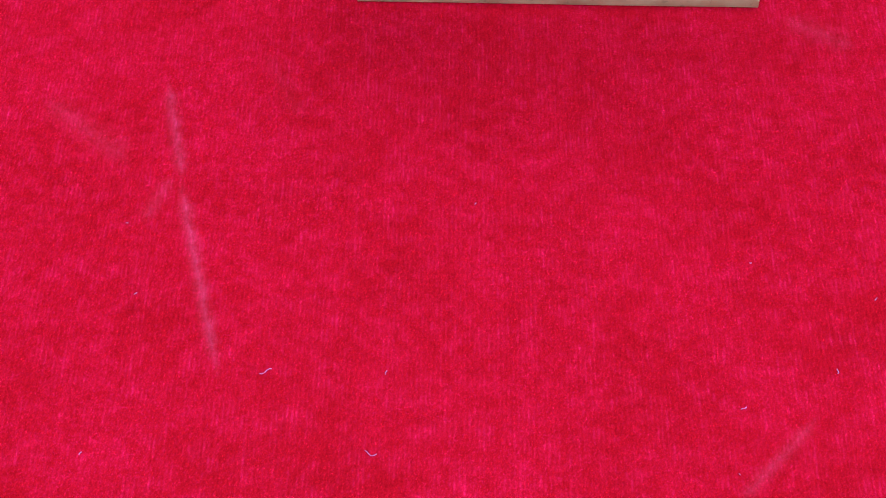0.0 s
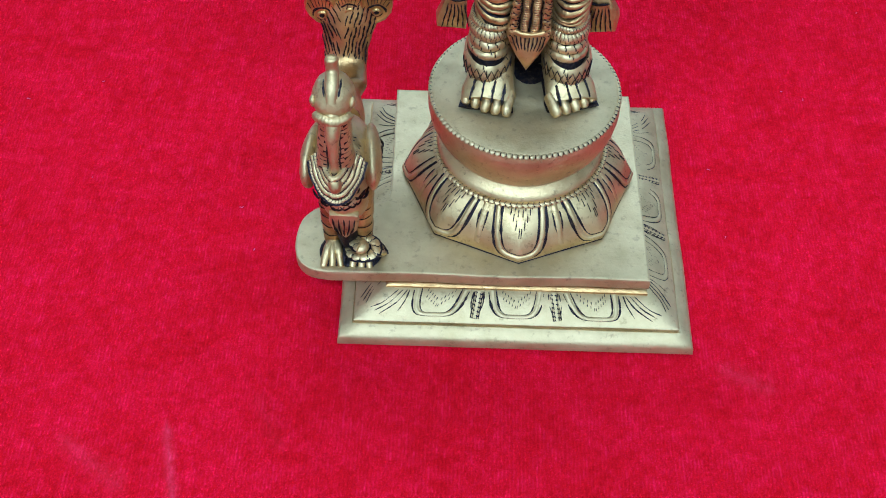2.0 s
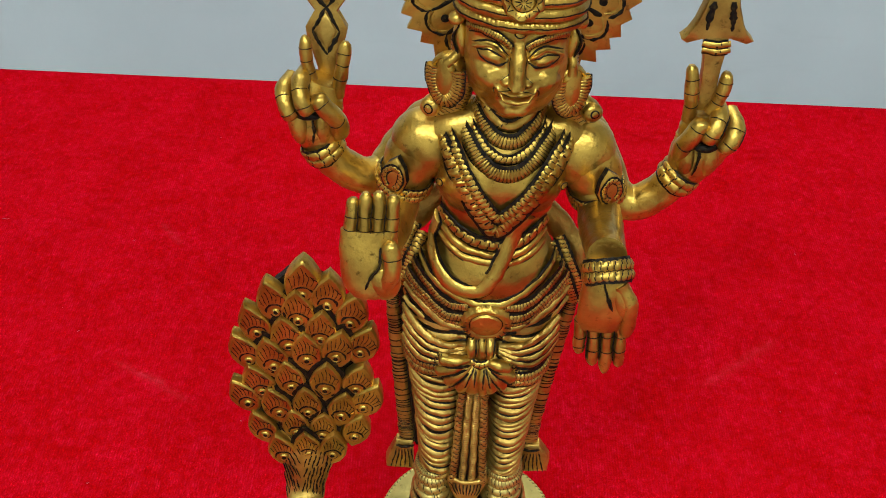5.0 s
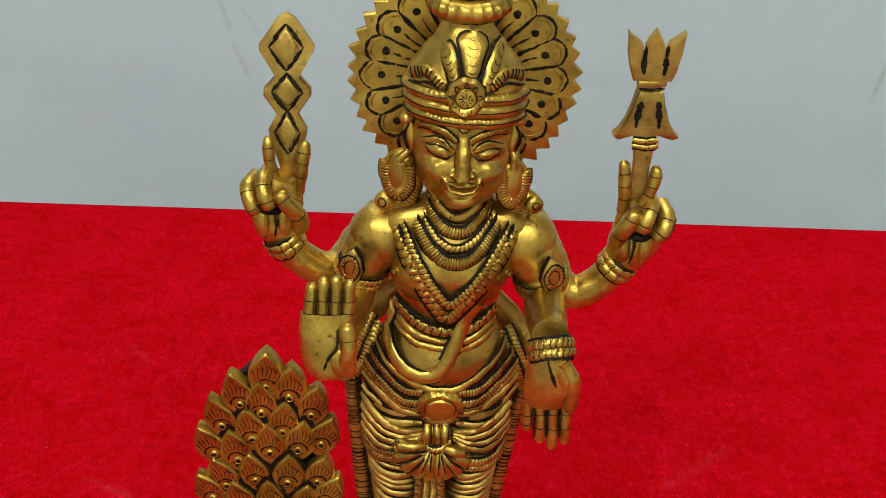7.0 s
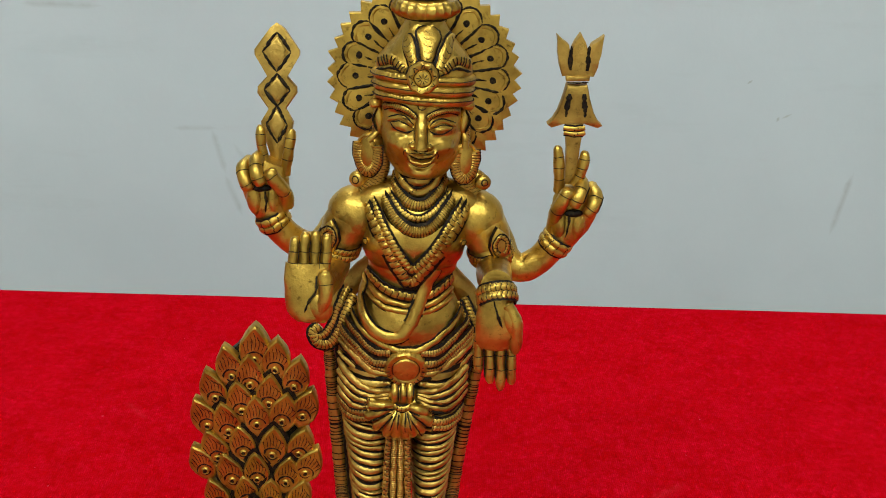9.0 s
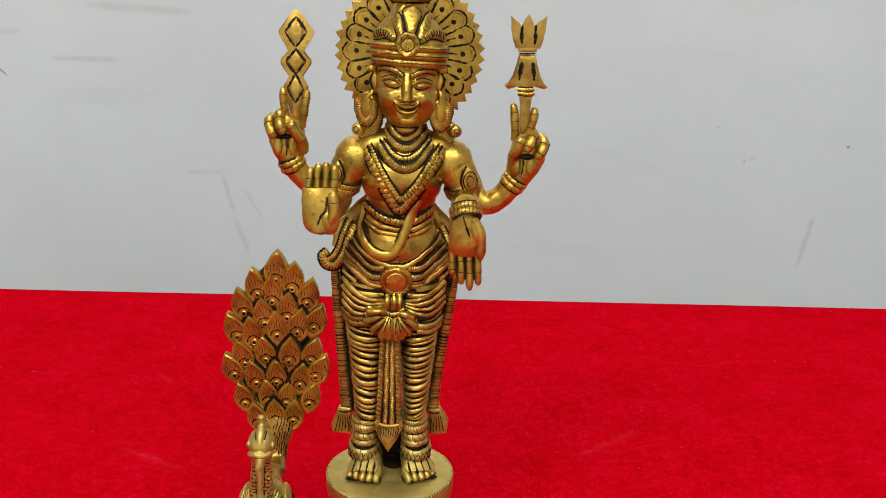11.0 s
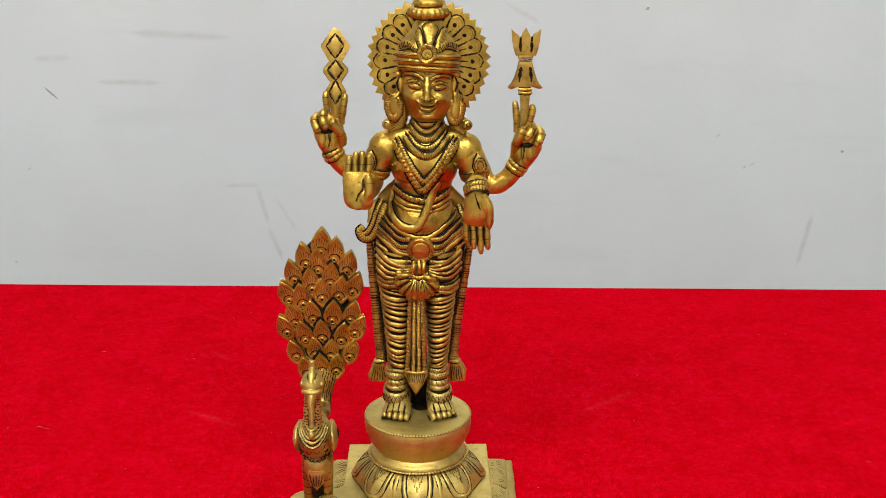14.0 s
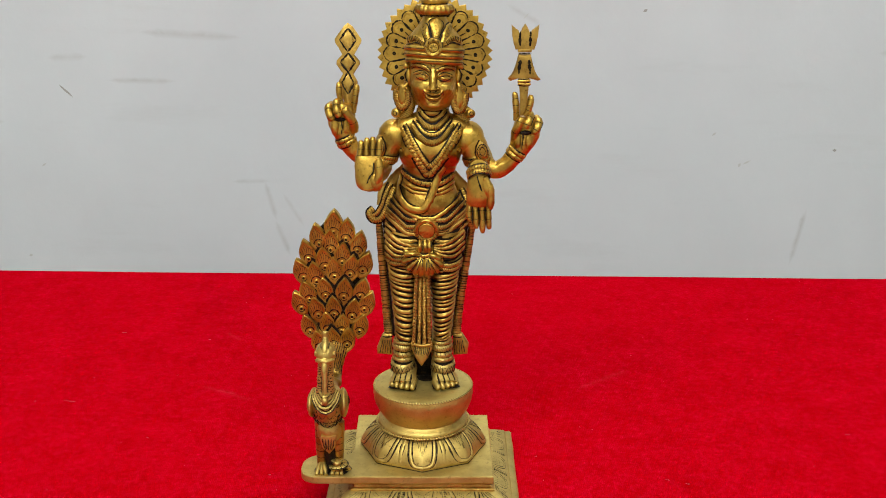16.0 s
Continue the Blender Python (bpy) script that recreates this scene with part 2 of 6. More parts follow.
class Cast:
    """Collects pieces of one cast in millimetres and links them as one mesh."""

    def __init__(self):
        self.v, self.f, self.m, self.n = [], [], [], 0

    def add(self, verts, faces, mats):
        verts = np.asarray(verts, float).reshape(-1, 3)
        self.v.append(verts)
        off = self.n
        self.f.extend(tuple(i + off for i in f) for f in faces)
        self.m.extend([mats] * len(faces) if isinstance(mats, int) else list(mats))
        self.n += len(verts)

    def wobble(self, size):
        """Uneven surface of a hand-finished cast: a smooth shift of every place."""
        for k, v in enumerate(self.v):
            x, y, z = v.T
            s = [np.sin(x * p + y * q * 0.7 + z * r + o) for p, q, r, o in ((0.71, 0.52, 0.83, 0.3), (-0.93, 0.81, 0.47, 1.9), (0.38, -0.66, 1.21, 4.1), (1.9, 1.3, -1.6, 2.2), (-1.4, 2.1, 1.7, 0.8), (2.3, -1.1, 1.3, 5.0))]
            d = np.stack([s[0] + 0.5 * s[3], s[1] + 0.5 * s[4], s[2] + 0.5 * s[5]], 1)
            self.v[k] = v + d * size

    def mesh(self, name, materials, smooth=True, scale=MM):
        me = bpy.data.meshes.new(name)
        me.from_pydata((np.concatenate(self.v) * scale).tolist(), [], self.f)
        for m in materials:
            me.materials.append(m)
        me.polygons.foreach_set("material_index", self.m)
        me.polygons.foreach_set("use_smooth", [smooth] * len(self.f))
        me.update()
        bm = bmesh.new()
        bm.from_mesh(me)
        bmesh.ops.recalc_face_normals(bm, faces=bm.faces)
        bm.to_mesh(me)
        bm.free()
        if smooth:
            me.set_sharp_from_angle(angle=radians(48))
        return me


def unit(a):
    a = np.asarray(a, float)
    return a / np.maximum(np.linalg.norm(a, axis=-1, keepdims=True), 1e-9)


def spline(points, count):
    """A Catmull-Rom curve through the points, count samples."""
    p = np.asarray(points, float)
    p = np.vstack([2 * p[0] - p[1], p, 2 * p[-1] - p[-2]])
    t = np.linspace(0, len(p) - 3 - 1e-9, count)
    i = t.astype(int)
    f = (t - i)[:, None]
    a, b, c, d = p[i], p[i + 1], p[i + 2], p[i + 3]
    return 0.5 * (2 * b + (c - a) * f + (2 * a - 5 * b + 4 * c - d) * f ** 2 + (3 * b - a - 3 * c + d) * f ** 3)


def resample(path, step, extra=None):
    d = np.concatenate([[0], np.cumsum(np.linalg.norm(np.diff(path, axis=0), axis=1))])
    n = max(3, int(d[-1] / step) + 1)
    s = np.linspace(0, d[-1], n)
    out = np.stack([np.interp(s, d, path[:, k]) for k in range(3)], 1)
    if extra is None:
        return out, s
    return out, s, np.stack([np.interp(s, d, extra[:, k]) for k in range(3)], 1)


def strip_faces(nu, nv, wrap=True):
    last = nv if wrap else nv - 1
    return [(i * nv + j, i * nv + (j + 1) % nv, (i + 1) * nv + (j + 1) % nv, (i + 1) * nv + j) for i in range(nu - 1) for j in range(last)]


def sweep(c, path, w, h=None, hint=(0, -1, 0), n=10, mat=GOLD, mod=None, dark=None, closed=False):
    """A round or flat bar along the path; w across, h along the hint. mod: factors by ring and side; dark: which faces are patina."""
    p = np.asarray(path, float)
    k = len(p)
    t = unit(np.gradient(p, axis=0) if not closed else np.roll(p, -1, 0) - np.roll(p, 1, 0))
    hint = np.broadcast_to(np.asarray(hint, float), p.shape)
    b = np.cross(t, hint)
    bad = np.linalg.norm(b, axis=1) < 0.05
    if bad.any():
        b[bad] = np.cross(t[bad], (0.31, 0.2, 0.93))
    b = unit(b)
    nrm = unit(np.cross(b, t))
    w = np.broadcast_to(np.asarray(w, float), (k,))
    h = w if h is None else np.broadcast_to(np.asarray(h, float), (k,))
    a = np.arange(n) / n * 2 * math.pi
    f = np.ones((k, n)) if mod is None else mod
    v = p[:, None] + (b[:, None] * np.cos(a)[None, :, None] * w[:, None, None] + nrm[:, None] * np.sin(a)[None, :, None] * h[:, None, None]) * f[:, :, None]
    faces = strip_faces(k, n)
    mats = [mat] * len(faces)
    if dark is not None:
        d = dark[:-1] if not closed else dark[:-1]
        mats = [DARK if x else mat for x in d.ravel()]
    v = v.reshape(-1, 3)
    if closed:
        base = (k - 1) * n
        faces += [(base + j, base + (j + 1) % n, (j + 1) % n, j) for j in range(n)]
        mats += [mat] * n
    else:
        v = np.vstack([v, p[:1], p[-1:]])
        e = k * n
        faces += [(e, (j + 1) % n, j) for j in range(n)] + [(e + 1, (k - 1) * n + j, (k - 1) * n + (j + 1) % n) for j in range(n)]
        mats += [mat] * (2 * n)
    c.add(v, faces, mats)


def rope(c, path, r, pitch=1.3, hint=(0, -1, 0), twist=0.6, depth=0.24, flat=0.62, under=0.5, n=8, closed=False, mat=GOLD, ink=0.66):
    """A beaded or twisted cord on a strip of patina black, which also paints contact shade along its sides."""
    p = np.asarray(path, float)
    hint = np.broadcast_to(np.asarray(hint, float), p.shape)
    p, s, hint = resample(p, min(pitch / 6, 0.3), hint)
    if closed:
        p, s, hint = p[:-1], s[:-1], hint[:-1]
        pitch = s[-1] * (1 + 1 / len(s)) / max(1, round(s[-1] / pitch))
    a = np.arange(n) / n * 2 * math.pi
    ph = s[:, None] / pitch + twist * np.sin(a)[None, :] * 0.5 + twist * np.cos(a)[None, :] * 0.5
    f = np.abs((ph % 1) - 0.5) * 2
    cut = min(0.45, 0.8 / pitch)
    notch = np.clip((f - 1 + cut) / cut, 0, 1)
    sweep(c, p, r, r * flat, hint, n, mat, 1 - depth * notch, notch > ink, closed)
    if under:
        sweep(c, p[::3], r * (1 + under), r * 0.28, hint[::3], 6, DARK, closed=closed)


def scratch(c, path, w=0.3, h=0.12, hint=(0, -1, 0)):
    """A hand-cut line filled with patina; its width wavers."""
    p = np.asarray(path, float)
    if len(p) < 10:
        p = spline(p, 12) if len(p) > 2 else np.linspace(p[0], p[-1], 8)
    k = len(p)
    waver = 0.82 + 0.2 * np.sin(p @ np.array((2.1, 1.3, 1.7)) + 1.0) + 0.16 * np.sin(p @ np.array((-3.7, 2.9, 4.3)))
    thin = np.interp(np.linspace(0, 1, k), [0, 0.12, 0.88, 1], [0.45, 1, 1, 0.45])
    old = np.linspace(0, 1, len(w)) if np.ndim(w) else None
    w = np.interp(np.linspace(0, 1, k), old, w) if np.ndim(w) else w
    hint = np.broadcast_to(np.asarray(hint, float), (k, 3)) if np.ndim(hint) == 1 else np.stack([np.interp(np.linspace(0, 1, k), np.linspace(0, 1, len(hint)), np.asarray(hint)[:, i]) for i in range(3)], 1)
    sweep(c, p, w * waver * thin, h * thin, hint, 6, DARK)


def ellipsoid(c, at, r, turn=(0, 0, 0), n=20, m=14, mat=GOLD):
    e = np.array(Euler([radians(x) for x in turn]).to_matrix())
    th, ph = np.arange(n) / n * 2 * math.pi, np.linspace(0.001, math.pi - 0.001, m)
    v = np.stack([np.outer(np.sin(ph), np.cos(th)), np.outer(np.sin(ph), np.sin(th)), np.outer(np.cos(ph), np.ones(n))], -1) * np.asarray(r, float)
    c.add(v.reshape(-1, 3) @ e.T + np.asarray(at, float), strip_faces(m, n), mat)


def lathe(c, at, axis, profile, n=32, mat=GOLD, mod=None):
    """Turns the (radius, height) profile round the axis through at. Rows may name a material as third entry."""
    ax = unit(axis)
    side = unit(np.cross(ax, (0.02, 0.1, 1.0) if abs(ax[2]) < 0.9 else (0, 1, 0)))
    up = np.cross(side, ax)
    a = np.arange(n) / n * 2 * math.pi
    rows = []
    for i, q in enumerate(profile):
        rad = q[0] * (np.ones(n) if mod is None else mod(i, a))
        rows.append(np.asarray(at, float) + ax * q[1] + np.outer(np.cos(a) * rad, side) + np.outer(np.sin(a) * rad, up))
    mats = []
    for i in range(len(profile) - 1):
        mats += [profile[i][2] if len(profile[i]) > 2 else mat] * n
    c.add(np.concatenate(rows), strip_faces(len(profile), n), mats)


def plate(c, outline, m, thick, rings=((1.0, 0.0), (0.93, 0.55), (0.6, 0.9), (0.25, 1.0)), dome=1.0, mat=GOLD, edge=None):
    """A raised leaf: the outline (x right, y up) filled from its middle, its back on the plane of m; z towards the viewer."""
    o = np.asarray(outline, float)
    k = len(o)
    mid = o.mean(0)
    rows = [np.column_stack([o, np.zeros(k)])]
    rows.append(np.column_stack([o, np.full(k, thick)]))
    for s, hgt in rings[1:]:
        rows.append(np.column_stack([mid + (o - mid) * s, np.full(k, thick + dome * hgt)]))
    v = np.concatenate(rows + [np.array([[*mid, thick + dome * rings[-1][1]], [*mid, 0]])])
    faces = strip_faces(len(rows), k)
    mats = [edge if edge is not None and i < k else mat for i in range(len(faces))]
    e = len(rows) * k
    faces += [(e, (len(rows) - 1) * k + j, (len(rows) - 1) * k + (j + 1) % k) for j in range(k)] + [(e + 1, (j + 1) % k, j) for j in range(k)]
    mats += [mat] * (2 * k)
    mt = np.array(m)
    c.add(v @ mt[:3, :3].T + mt[:3, 3], faces, mats)


def facing(x, y, z, tilt=0.0, spin=0.0, turn=0.0):
    """A frame whose x runs right, y up and z towards the front (-y); tilt leans its top forward, spin turns it in its plane, turn round z."""
    return pose(x, y, z, 0, 0, turn) @ pose(0, 0, 0, 90 + tilt) @ pose(0, 0, 0, 0, 0, spin)


class Form:
    """A standing form of oval sections (z, cx, cy, rx, ry)."""

    def __init__(self, rows):
        self.t = spline(sorted(rows), 240)

    def at(self, z):
        return [np.interp(z, self.t[:, 0], self.t[:, k]) for k in range(1, 5)]

    def skin(self, c, n=48, step=0.8, relief=None, mat=GOLD, power=1.0):
        zs = np.arange(self.t[0, 0], self.t[-1, 0], step)
        cx, cy, rx, ry = self.at(zs)
        a = np.arange(n) / n * 2 * math.pi
        d = np.zeros((len(zs), n))
        dark = np.zeros((len(zs), n), bool)
        co, si = np.cos(a), np.sin(a)
        if relief:
            d, dark = relief(zs[:, None], a[None, :])
        x = cx[:, None] + co * (rx[:, None] + d)
        y = cy[:, None] + si * (ry[:, None] + d)
        v = np.stack([x, y, np.broadcast_to(zs[:, None], x.shape)], -1).reshape(-1, 3)
        c.add(v, strip_faces(len(zs), n), [DARK if q else mat for q in dark[:-1].ravel()])

    def over(self, xz, off=0.0, count=60):
        """A curve through the (x, z) pairs laid on the front; returns the places and the outward ways."""
        q = spline([(x, z, 0) for x, z in xz], count)
        cx, cy, rx, ry = self.at(q[:, 1])
        u = np.clip((q[:, 0] - cx) / rx, -0.985, 0.985)
        s = np.sqrt(1 - u * u)
        nrm = unit(np.stack([u / rx, -s / ry, np.zeros_like(u)], 1))
        p = np.stack([cx + u * rx, cy - s * ry, q[:, 1]], 1) + nrm * off
        return p, nrm


def link(name, cast, materials, parent=None, label="", smooth=True):
    ob = new(name, cast.mesh(name, materials, smooth))
    if parent:
        ob.parent = parent
    if label:
        ob["label"] = label
    return ob


METALS = [BRASS, PATINA_AND_SHADE, BRASS_PALE, BRASS_DULL]

# ---- the room ----


def box(name, x0, x1, y0, y1, z0, z1, mat, bevel=0.0, parent=None):
    bm = bmesh.new()
    bmesh.ops.create_cube(bm, size=1)
    for v in bm.verts:
        v.co = ((x0 + x1) / 2 + v.co.x * (x1 - x0), (y0 + y1) / 2 + v.co.y * (y1 - y0), (z0 + z1) / 2 + v.co.z * (z1 - z0))
    if bevel:
        bmesh.ops.bevel(bm, geom=bm.edges[:], offset=bevel, segments=3, affect="EDGES", profile=0.6)
    me = bpy.data.meshes.new(name)
    bm.to_mesh(me)
    bm.free()
    me.materials.append(mat)
    ob = new(name, me)
    ob.parent = parent
    return ob


FAR, LEFT, RIGHT, NEAR, LOW, HIGH = 0.98, -1.9, 1.9, -2.2, -0.75, 1.75
setting = [
    (box("wall_north", LEFT - 0.1, RIGHT + 0.1, FAR, FAR + 0.1, LOW, HIGH, PLASTER), "white painted wall with grey scuffs behind the table", "wall"),
    (box("wall_south", LEFT - 0.1, RIGHT + 0.1, NEAR - 0.1, NEAR, LOW, HIGH, WHITE_WALL), "plain white painted wall", "wall"),
    (box("wall_west", LEFT - 0.1, LEFT, NEAR, FAR, LOW, HIGH, DIM_WALL), "plain pale painted wall", "wall"),
    (box("wall_east", RIGHT, RIGHT + 0.1, NEAR, FAR, LOW, HIGH, DIM_WALL), "plain pale painted wall", "wall"),
    (box("floor", LEFT - 0.1, RIGHT + 0.1, NEAR - 0.1, FAR + 0.1, LOW - 0.1, LOW, FLOOR), "grey floor under the table", "floor"),
    (box("ceiling", LEFT - 0.1, RIGHT + 0.1, NEAR - 0.1, FAR + 0.1, HIGH, HIGH + 0.1, PLASTER), "white painted ceiling", "ceiling"),
]
for ob, label, category in setting:
    tagged(ob, label, category, kind="structure")

# Scuffs on the wall: (x, z, length, slope in degrees, width, dark or faint), in millimetres.
MARKS = [
    (281, 166, 6, 20, 2.2, 0), (552, -25, 5, 0, 2.2, 0), (422, -46, 6, 60, 1.8, 1), (-504, 58, 24, -52, 1.4, 0), (-576, -177, 5, 0, 2.2, 1), (384, -2, 7, 30, 1.4, 1),
    (432, -42, 12, 20, 1.3, 1), (122, 159, 10, 40, 1.2, 1), (-544, -45, 8, 30, 1.3, 1),
]


def wall_marks():
    c = Cast()
    for x, z, size, slope, wide, mat in MARKS:
        a = radians(slope)
        k = max(3, int(size / 4))
        s = np.linspace(-size / 2, size / 2, k)
        bend = np.sin(s / size * 3.0) * size * 0.06
        p = np.stack([x + s * math.cos(a) - bend * math.sin(a), np.full(k, FAR * 1000 - 0.05), z + s * math.sin(a) + bend * math.cos(a)], 1)
        taper = np.clip(1 - (2 * s / size) ** 2, 0.08, 1) ** 0.7
        sweep(c, p, wide * taper, 0.12, (0, -1, 0), 6, mat)
    ob = link("scuff_marks", c, [SCUFF, SCUFF_PALE])
    tagged(ob, "grey scuffs and dark dots on the white wall", "scuff mark", kind="stuff")


# ---- table and cloth ----
X0, X1, Y0, Y1 = -0.80, 0.80, -0.30, 0.371
SKEW = -0.030      # the table stands turned to the statue


def build_table():
    table = tagged(new("table"), "plain wooden table hidden under a red velvet cloth", "table")
    table.location, table.rotation_euler = (0, 0, LOW), (0, 0, math.atan(SKEW))
    top = -LOW - 0.004
    box("tabletop", X0 + 0.005, X1 - 0.005, Y0 + 0.005, Y1 - 0.006, top - 0.03, top, WOOD, 0.003, table)
    for x in (X0 + 0.06, X1 - 0.11):
        for y in (Y0 + 0.06, Y1 - 0.11):
            box("leg", x, x + 0.05, y, y + 0.05, 0.0, top - 0.03, WOOD, 0.003, table)


def build_cloth():
    """One sheet: flat on the table, rounded over its edges, hanging in soft folds."""
    xs = np.concatenate([np.linspace(X0, -0.3, 26)[:-1], np.linspace(-0.3, 0.3, 121), np.linspace(0.3, X1, 26)[1:]])
    ys = np.concatenate([np.linspace(Y0, -0.26, 6)[:-1], np.linspace(-0.26, Y1, 137)])
    drop = (0.0, 0.0025, 0.006, 0.02, 0.06, 0.12, 0.2, 0.3)

    def rim(lo, hi, mid):
        down = [(lo - min(d * 1.2, 0.006), d) for d in reversed(drop[1:])]
        return down + [(m, 0.0) for m in mid] + [(hi + min(d * 1.2, 0.006), d) for d in drop[1:]]

    gx, gy = rim(X0, X1, xs), rim(Y0, Y1, ys)
    verts = []
    for y, dy in gy:
        for x, dx in gx:
            d = max(dx, dy)
            sway = 0.012 * d / 0.3
            lift = noise.noise((x * 9, y * 9, 1.3)) * 0.00035 + noise.noise((x * 30, y * 30, 5.1)) * 0.00012
            if abs(x) < 0.07 and abs(y) < 0.07:
                lift = min(lift, 0.0) - 0.0001
            verts.append((x + (math.sin(y * 40) * sway if dx else 0), y + SKEW * x + (math.sin(x * 40) * sway if dy else 0), lift - d))
    me = bpy.data.meshes.new("tablecloth")
    me.from_pydata(verts, [], strip_faces(len(gy), len(gx), False))
    me.polygons.foreach_set("use_smooth", [True] * len(me.polygons))
    me.materials.append(VELVET)
    ob = new("tablecloth", me)
    tagged(ob, "bright red velvet cloth with pale crease marks spread over the table", "tablecloth")


build_table()
build_cloth()

# Specks of lint on the cloth: (x, y, length, turn), in metres and degrees.
LINT_SPOTS = [
    (-0.0713, -0.1684, 0.003, 10), (-0.0463, -0.1879, 0.0028, 170), (-0.104, -0.1488, 0.0009, 60), (0.0385, -0.1758, 0.0015, 40),
    (0.0614, -0.1663, 0.0012, 80), (-0.2384, 0.2292, 0.0035, 15), (-0.1772, 0.0464, 0.0013, 5), (-0.0858, -0.0212, 0.0011, 70),
    (-0.0923, -0.0029, 0.0013, 20), (-0.2667, 0.1016, 0.0018, 60), (-0.2440, 0.1020, 0.009, 0), (-0.179, 0.1461, 0.0014, 80),
    (0.145, -0.009, 0.003, 130), (0.156, -0.014, 0.0025, 140), (0.069, 0.021, 0.0012, 140), (-0.0435, -0.1683, 0.0011, 90),
    (-0.1688, 0.2146, 0.0014, 20), (0.0734, -0.1473, 0.0010, 30), (0.271, 0.051, 0.003, 160),
]


def build_lint():
    rng = random.Random(4)
    c = Cast()
    spots = list(LINT_SPOTS)
    for _ in range(80):
        spots.append((rng.uniform(-0.32, 0.4), rng.uniform(-0.25, 0.38), rng.uniform(0.3, 0.9) * MM, rng.uniform(0, 180)))
    for x, y, size, turn in spots:
        if abs(x) < 0.058 and abs(y) < 0.058:
            continue
        a = radians(turn)
        s = np.linspace(-0.5, 0.5, 6) * size * 1000
        bend = np.sin(s / (size * 1000) * 5 + x * 90) * size * 180
        p = np.stack([x * 1000 + s * math.cos(a) - bend * math.sin(a), y * 1000 + s * math.sin(a) + bend * math.cos(a), np.full(6, 0.35)], 1)
        sweep(c, p, 0.10, 0.10, (0, 0, 1), 5, 0)
    tagged(link("lint", c, [LINT]), "tiny pale lint threads scattered on the red cloth", "lint", kind="stuff")


# ---- brass pedestal ----
MID = -4.5      # the drum stands over the middle of the base
SHALLOW, BASE_MID = 0.960, -5.1      # the base is less deep than wide


def frustum(c, rows, mat=GOLD, seed=0):
    """A square block from (half width, z) rows, its edges a little uneven as cast."""
    per = 24
    out = []
    for half, z in rows:
        s = np.linspace(-1, 1, per, endpoint=False)
        ring = np.concatenate([np.stack([s, -np.ones(per)], 1), np.stack([np.ones(per), s], 1), np.stack([-s, np.ones(per)], 1), np.stack([-np.ones(per), -s], 1)]) * half
        wob = np.array([noise.noise((x * 0.05, y * 0.05, seed + z * 0.02)) for x, y in ring]) * 0.35
        ring = ring * (1 + wob[:, None] / max(half, 1))
        ring[:, 1] = ring[:, 1] * SHALLOW + BASE_MID
        out.append(np.column_stack([ring, z + wob * 0.5]))
    k = per * 4
    v = np.concatenate(out + [np.array([[0, 0, rows[0][1]], [0, 0, rows[-1][1]]])])
    e = len(rows) * k
    faces = strip_faces(len(rows), k)
    faces += [(e, (j + 1) % k, j) for j in range(k)] + [(e + 1, (len(rows) - 1) * k + j, (len(rows) - 1) * k + (j + 1) % k) for j in range(k)]
    c.add(v, faces, mat)


def petal_lines(c, to, u0, half, tall, w=0.28, mat=GOLD, foot=0.1):
    """Engraved lotus petal: a cup of two cut lines with a pale lip between them, a V of dashes inside and a stroke on either side. to(u, v) gives the place and the way out; the cup ends at the share foot of its height."""
    a = np.linspace(-1, 1, 33)

    def edge(grow):
        return np.array([(u0 + half * grow * (abs(q) ** 0.5) * (1 if q > 0 else -1), tall * (foot + (1 - grow) * 0.42 + (0.95 - foot) * abs(q) ** 2.4)) for q in a])

    for grow, wid in ((1.0, w * 1.5), (0.74, w * 1.3)):
        p, nrm = to(edge(grow))
        scratch(c, p, wid * np.interp(np.abs(a), [0, 0.3, 0.62, 0.9, 1], [0.22, 0.4, 1.0, 1.25, 0.9]), 0.16, nrm)
    p, nrm = to(edge(0.87))
    sweep(c, p, half * 0.07, w * 0.9, nrm, 8, mat)
    for side in (-1, 1):
        for k in range(5):
            for j in range(2):
                q = (k + 0.3 + 0.5 * j) / 5
                u = u0 + side * q * half * 0.52
                v = tall * (foot + 0.30 + 0.36 * q + 0.17 * j)
                if v > tall * 0.93:
                    continue
                p, nrm = to(np.array([(u - 0.1, v), (u + 0.05, v + tall * 0.045), (u + 0.15, v + tall * 0.1)]))
                scratch(c, p + nrm * 0.03, w * 0.5, w * 0.4, nrm)
        p, nrm = to(np.array([(u0 + side * half * 1.17, tall * 0.95), (u0 + side * half * 1.15, tall * 0.6), (u0 + side * half * 1.22, tall * (foot + 0.12))]))
        scratch(c, p, w * np.array((1.3, 1.0, 0.4)), 0.14, nrm)


